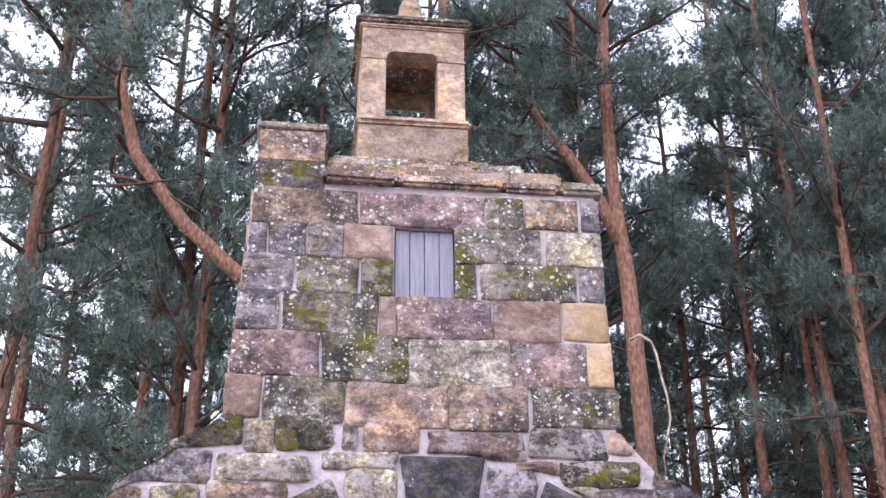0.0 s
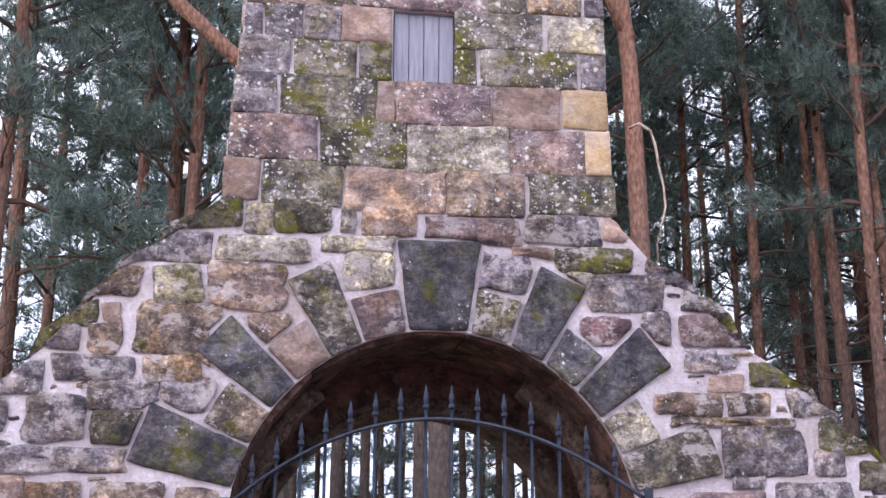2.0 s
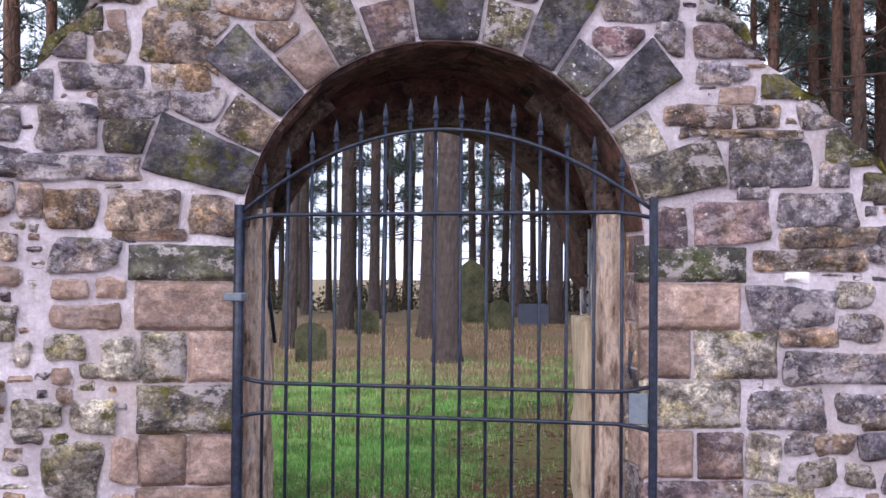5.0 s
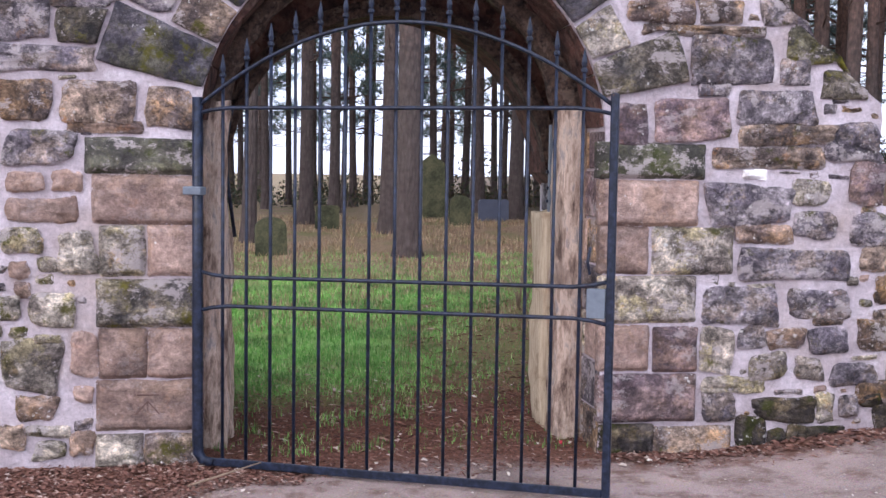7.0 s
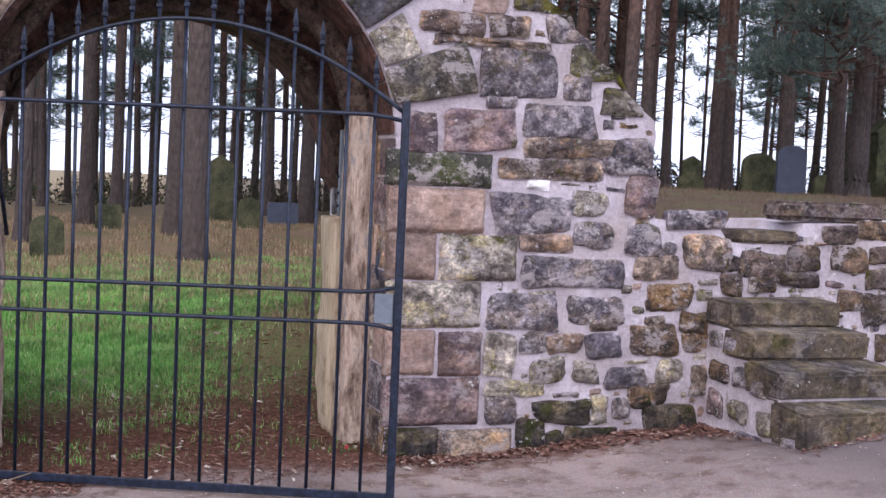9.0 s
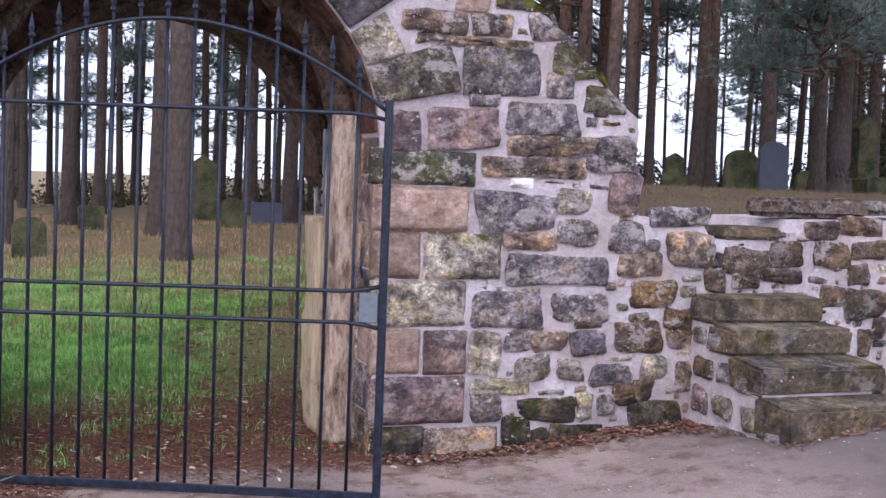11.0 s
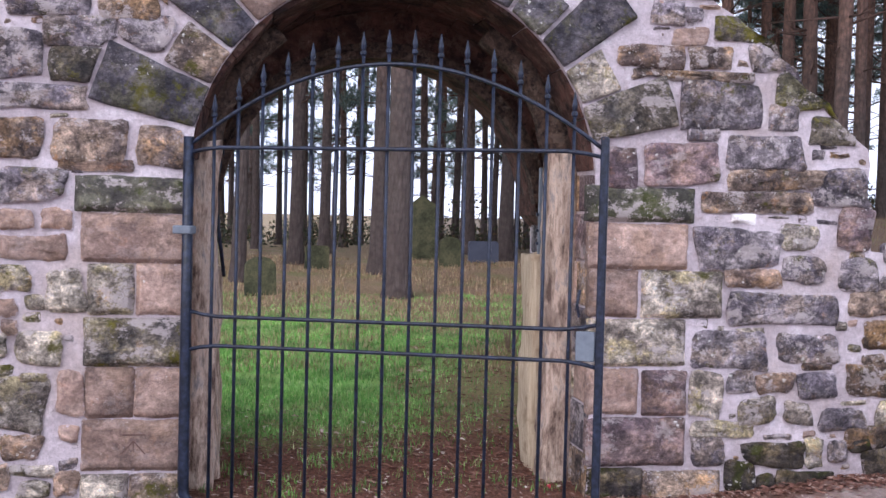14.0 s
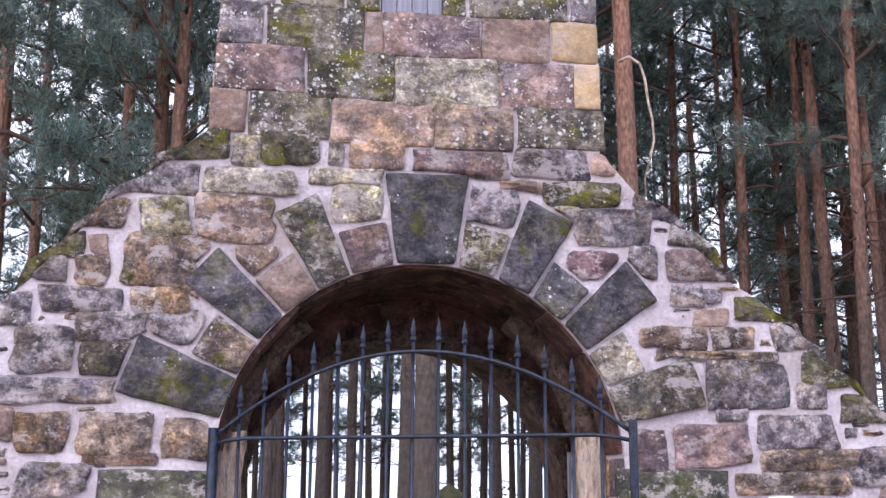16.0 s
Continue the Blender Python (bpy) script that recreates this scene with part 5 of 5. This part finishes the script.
t2 = special(32, [(1.74, 13.8, 0.4), (1.75, 13.8, 3), (1.72, 13.8, 6), (1.78, 13.8, 9), (1.85, 13.8, 12), (1.8, 13.8, 15)], 0.33,
             [[(1.73, 13.8, 6.0), (0.6, 13.4, 6.7), (-0.9, 13, 7.75), (-1.7, 13, 8.5), (-2.42, 13, 9.5), (-2.75, 13, 10.6), (-2.8, 13, 12), (-2.5, 13, 15)]], 8, "Scots pine with a heavy reddish limb leaning sideways")
place_crown(t2, 42, (-2.7, 13, 0), 8.8, 15.0, 2.6, 4200, 0.17)
place_crown(t2, 43, (1.8, 13.8, 0), 8.6, 15.5, 2.6, 3600, 0.17)

t3 = special(33, [(11.9, 14.2, 1.3), (11.9, 14.2, 1.75), (11.88, 14.2, 3), (11.86, 14.2, 6), (11.9, 14.2, 9), (11.9, 14.2, 13)], 0.37, [[(11.88, 14.2, 5.3), (11.1, 13.5, 4.7), (10.3, 12.7, 4.2), (9.5, 11.9, 3.9)]], 3, "stout pine by the low wall with low spreading green boughs")
place_crown(t3, 45, (11.88, 14.2, 0), 3.5, 12.5, 2.9, 3600, 0.17)
place_crown(t3, 46, (11.3, 13.6, 0), 3.4, 6.0, 1.7, 2000, 0.14, 20)
place_crown(t3, 47, (9.7, 12.1, 0), 3.15, 4.7, 1.7, 5600, 0.12, 26)

# ---------------- undergrowth far back ----------------
k = Mat("dark_undergrowth", 0.8)
UNDER = k.done(k.ramp(k.island(), (0.0, srgb(44, 50, 38)), (0.6, srgb(70, 74, 52)), (1.0, srgb(96, 78, 58))))
ru = random.Random(3)
vs, fs = [], []
for n in range(86):
    y = ru.uniform(24, 44) if n < 70 else ru.uniform(19, 24)
    x = (-0.08 + 1.05 * ru.random()) * y if n < 70 else ru.uniform(0.85, 1.0) * y
    z, w, h = ground_z(x, y), ru.uniform(0.6, 1.6), ru.uniform(0.5, 1.3) * (1 if n < 70 else 3.2)
    for m in range(420 if n < 70 else 1400):
        a, q = ru.uniform(0, 6.283), math.sqrt(ru.random())
        p = Vector((x + w * q * math.cos(a), y + w * q * math.sin(a), z + h * ru.random() ** 0.8 * (1.05 - q * q * 0.8)))
        d = Vector((ru.gauss(0, 1), ru.gauss(0, 1), ru.gauss(0, 1))).normalized() * 0.11
        e = Vector((ru.gauss(0, 1), ru.gauss(0, 1), ru.gauss(0, 1))).normalized() * 0.035
        b = len(vs)
        vs.extend((p - e, p + e, p + d))
        fs.append((b, b + 1, b + 2))
me = bpy.data.meshes.new("undergrowth")
me.from_pydata(vs, [], fs)
me.materials.append(UNDER)
tagged(new("undergrowth", me), "dark low scrub at the far edge of the wood", "undergrowth", kind="stuff")

# ---------------- gravestones ----------------
k = Mat("lichened_gravestone", 0.95)
n1, n2 = k.noise(5.0, 5), k.noise(40.0, 4, 0.7)
c = k.mix(k.ramp(n1, (0.35, 0.0), (0.65, 1.0)), srgb(50, 54, 38), srgb(92, 90, 66))
c = k.mix(1.0, c, k.ramp(n2, (0.3, 0.7), (0.7, 1.2)), "MULTIPLY")
k.bump(n2, 0.5, 0.01)
GRAVE = k.done(c)
k = Mat("blue_grey_slate", 0.6)
SLATE = k.done(k.mix(k.noise(8.0, 5), srgb(58, 62, 76), srgb(84, 88, 102)))


def gravestone(x, y, w, h, top, mat, label, turn=0.0, deep=0.1):
    z = ground_z(x, y) - 0.05
    if top == "round":
        shape = [(-w / 2, 0), (-w / 2, h - w * 0.35)] + [(-w / 2 * math.cos(a), h - w * 0.35 + w * 0.35 * math.sin(a)) for a in [i * math.pi / 12 for i in range(1, 12)]] + [(w / 2, h - w * 0.35), (w / 2, 0)]
    elif top == "point":
        shape = [(-w / 2, 0), (-w / 2, 0.25), (-w * 0.36, 0.3), (-w * 0.34, h * 0.8), (-w * 0.4, h * 0.84), (-w * 0.2, h * 0.92), (0, h), (w * 0.2, h * 0.92), (w * 0.4, h * 0.84), (w * 0.34, h * 0.8), (w * 0.36, 0.3), (w / 2, 0.25), (w / 2, 0)]
    else:
        shape = [(-w / 2, 0), (-w / 2, h - 0.03), (-w / 2 + 0.03, h), (w / 2 - 0.03, h), (w / 2, h - 0.03), (w / 2, 0)]
    bm = prism(shape, -deep / 2, deep / 2)
    ob = part("gravestone", bm, mat)
    ob.matrix_basis = pose(x, y, z, rt.uniform(-3, 3), rt.uniform(-3, 3), turn)
    return tagged(ob, label, "gravestone", "gravestones under the pines")


GREEN = "old green lichened gravestone standing in the grass"
gravestone(0.174 * 17, 17, 0.32, 0.5, "round", GRAVE, "small round-topped lichened gravestone")
gravestone(0.205 * 18, 18, 0.5, 0.42, "flat", SLATE, "blue-grey slate gravestone in the grass", 4)
gravestone(0.149 * 18.5, 18.5, 0.62, 1.15, "point", GRAVE, GREEN)
gravestone(0.005 * 13.5, 13.8, 0.38, 0.52, "round", GRAVE, GREEN, 8)
gravestone(0.055 * 16, 16.4, 0.35, 0.4, "flat", GRAVE, GREEN)
gravestone(0.627 * 17, 17, 0.46, 0.66, "point", GRAVE, GREEN, -12)
gravestone(0.708 * 16, 16, 0.58, 0.72, "round", GRAVE, "broad pale lichened gravestone on the bank", -10)
gravestone(0.750 * 15, 15, 0.46, 0.84, "round", SLATE, "tall blue-grey slate gravestone", -20)
gravestone(0.792 * 17, 17, 0.36, 0.45, "round", GRAVE, "small round-topped lichened gravestone", -10)
gravestone(0.868 * 16.5, 16.5, 0.5, 1.5, "point", GRAVE, "tall pointed stone grave monument", -10, 0.35)
gravestone(0.90 * 15, 15, 0.9, 0.35, "flat", GRAVE, "low flat stone grave slab", -10, 0.5)

# ---------------- grass, litter ----------------
rg = random.Random(9)
k = Mat("pale_wood_chips", 0.9)
IRON_CHIP = k.done(k.mix(k.island(), srgb(150, 128, 112), srgb(210, 198, 186)))


def scatter(name, n, area, mat, label, length, width, stand, keep, category):
    vs, fs = [], []
    tries = 0
    while len(fs) < n and tries < n * 6:
        tries += 1
        x, y = rg.uniform(*area[0]), rg.uniform(*area[1])
        if not keep(x, y):
            continue
        z = ground_z(x, y)
        a, ln, w = rg.uniform(0, 6.283), length * rg.uniform(0.5, 1.3), width * rg.uniform(0.6, 1.3)
        lean = rg.uniform(0.1, 0.7) if stand else rg.uniform(0.9, 1.0)
        up = math.sqrt(max(0, 1 - lean * lean)) if stand else rg.uniform(0.0, 0.25)
        d = Vector((math.cos(a) * lean, math.sin(a) * lean, up)) * ln
        s = Vector((-math.sin(a), math.cos(a), rg.uniform(-0.3, 0.3))) * w
        p = Vector((x, y, z + (0 if stand else rg.uniform(0.002, 0.012))))
        b = len(vs)
        vs.extend((p - s * 0.5, p + s * 0.5, p + d))
        fs.append((b, b + 1, b + 2))
        if not stand:
            vs.append(p + d * 0.55 - s * 1.2 + Vector((0, 0, ln * 0.1)))
            fs.append((b, b + 2, b + 3))
    me = bpy.data.meshes.new(name)
    me.from_pydata(vs, [], fs)
    me.materials.append(mat)
    tagged(new(name, me), label, category, kind="stuff")


def patch(x, y, s=1.0, o=0.0):
    return noise.noise(Vector((x * s + o, y * s, 5.0)))


def green_here(x, y):
    track = 0.95 + 0.2 * (y - 7) + 0.3 * patch(x, y, 1.5)
    if y < 10.5 and rg.random() < 0.93 * smooth01(track - 0.35, track + 0.45, x):
        return False
    edge = smooth01(7.05, 8.1, y + 0.6 * patch(x, y, 1.6)) * (1 - 0.85 * smooth01(11.0, 13.0, y + patch(x, y, 0.8)))
    if x > 2.6 and y > 9.5:
        edge = max(edge, 0.6 * (1 - smooth01(14, 18, y)))
    if patch(x, y, 2.6, 3) < -0.22:
        edge *= 0.25
    return rg.random() < edge


scatter("grass", 80000, ((-1.6, 3.6), (6.9, 14.0)), GRASS, "short bright green grass beyond the gate", 0.045, 0.006, True, green_here, "grass")
scatter("dry_grass", 26000, ((-2.5, 5.0), (9.5, 19.0)), DRY_GRASS, "dry yellow-brown grass under the pines", 0.07, 0.010, True, lambda x, y: patch(x, y, 0.9, 7) > -0.15, "grass")
scatter("bank_grass", 14000, ((3.4, 15.0), (6.8, 19.0)), BANK_GRASS, "dry mossy grass on the bank behind the low wall", 0.05, 0.007, True, lambda x, y: True, "grass")
scatter("leaf_litter", 16000, ((-0.4, 2.4), (5.75, 8.6)), LEAVES, "brown pine needles and dead leaves in the gateway", 0.028, 0.006, False, lambda x, y: rg.random() < 1.2 - 0.5 * abs(y - 6.9), "litter")
scatter("fallen_leaves", 14000, ((-2.4, 0.2), (5.2, 6.08)), LEAVES, "heaped reddish dead leaves along the wall foot", 0.034, 0.009, False, lambda x, y: y > 5.35 + 0.35 * smooth01(-0.6, 0.2, x) + 0.2 * patch(x, y, 2), "litter")
scatter("wall_foot_litter", 2600, ((1.9, 4.1), (5.6, 6.1)), LEAVES, "thin line of brown leaf litter along the wall foot", 0.04, 0.012, False, lambda x, y: y > 5.85 + 0.12 * patch(x, y, 3) - 0.05 * x + 0.1, "litter")
scatter("step_foot_litter", 1400, ((3.5, 5.7), (4.75, 6.05)), LEAVES, "brown leaf litter gathered at the foot of the steps", 0.04, 0.01, False, lambda x, y: (y > 4.9 + 0.1 * patch(x, y, 3)) if x > 3.95 and y < 5.1 else (x < 4.02 and y > 5.9 - 0.9 * (x - 3.5) + 0.15 * patch(x, y, 3)), "litter")
scatter("needle_drift", 9000, ((-0.5, 4.2), (5.3, 7.6)), LEAVES, "fine brown pine needles drifted along the gateway", 0.05, 0.004, False, lambda x, y: y > 5.7 + 0.25 * patch(x, y, 2), "litter")
scatter("twig_litter", 1500, ((0.6, 3.2), (6.4, 11.0)), LEAVES, "dry twigs and bark strewn along the worn path", 0.08, 0.006, False, lambda x, y: abs(x - 1.35 - 0.2 * (y - 7)) < 0.55 + 0.3 * patch(x, y, 1.2), "litter")
scatter("road_grit", 2600, ((-2.0, 6.0), (3.6, 6.0)), IRON_CHIP, "small pebbles and grit on the road", 0.014, 0.008, False, lambda x, y: rg.random() < 0.3 + patch(x, y, 1.1, 4), "grit")
scatter("pale_chips", 260, ((-0.4, 2.2), (5.4, 8.2)), IRON_CHIP, "scattered pale wood chips and pebbles", 0.05, 0.016, False, lambda x, y: True, "litter")

# sparse tufts at the edge of the litter
def tuft_here(x, y):
    return rg.random() < 0.5 * smooth01(0.0, 0.5, patch(x, y, 3.2, 11)) + 0.04


scatter("grass_tufts", 3400, ((-0.3, 2.2), (6.2, 8.4)), GRASS, "sparse green grass tufts in the brown litter", 0.05, 0.006, True, tuft_here, "grass")

# ---------------- small things ----------------
TWIG = Mat("dry_twig_bark", 0.9)
TWIG_BARK = TWIG.done(TWIG.mix(TWIG.noise(30.0), srgb(92, 76, 64), srgb(156, 136, 116)))
tagged(part("twig", tube([(-0.38, 5.62, 0.015), (-0.2, 5.66, 0.06), (-0.02, 5.72, 0.10)], [0.007, 0.006, 0.004], 6), TWIG_BARK, smooth=True), "pale dry twig leaning on the gate's bottom rail", "twig")
rw = random.Random(21)
gx0, gy0 = 2.42, 10.4
gz0 = ground_z(gx0, gy0)
bm = bmesh.new()
for i in range(7):
    a = rw.uniform(0, 6.28)
    top = Vector((gx0 + 0.16 * math.cos(a), gy0 + 0.16 * math.sin(a), gz0 + rw.uniform(0.3, 0.75)))
    mid = Vector((gx0, gy0, gz0 - 0.05)).lerp(top, 0.5) + Vector((rw.gauss(0, 0.04), 0, 0))
    tube([(gx0 + rw.gauss(0, 0.03), gy0, gz0 - 0.05), mid, top], [0.009, 0.006, 0.003], 4, bm)
tagged(part("dead_sapling", bm, TWIG_BARK, smooth=True), "leafless dead sapling twigs beside the worn path", "sapling")
RED = Mat("red_plastic", 0.4)
RED_MAT = RED.done(RED.mix(RED.noise(40.0), srgb(176, 40, 56), srgb(210, 72, 84)))
bm = bmesh.new()
bmesh.ops.create_icosphere(bm, subdivisions=2, radius=0.013)
for v in bm.verts:
    v.co += noise.noise_vector(v.co * 60) * 0.006
rx0, ry0 = 1.86, 6.42
ob = tagged(part("plastic_scrap", bm, RED_MAT), "tiny crumpled scrap of red plastic on the litter", "litter scrap")
ob.location = (rx0 - 0.14, ry0 - 0.12, ground_z(rx0, ry0) + 0.01)
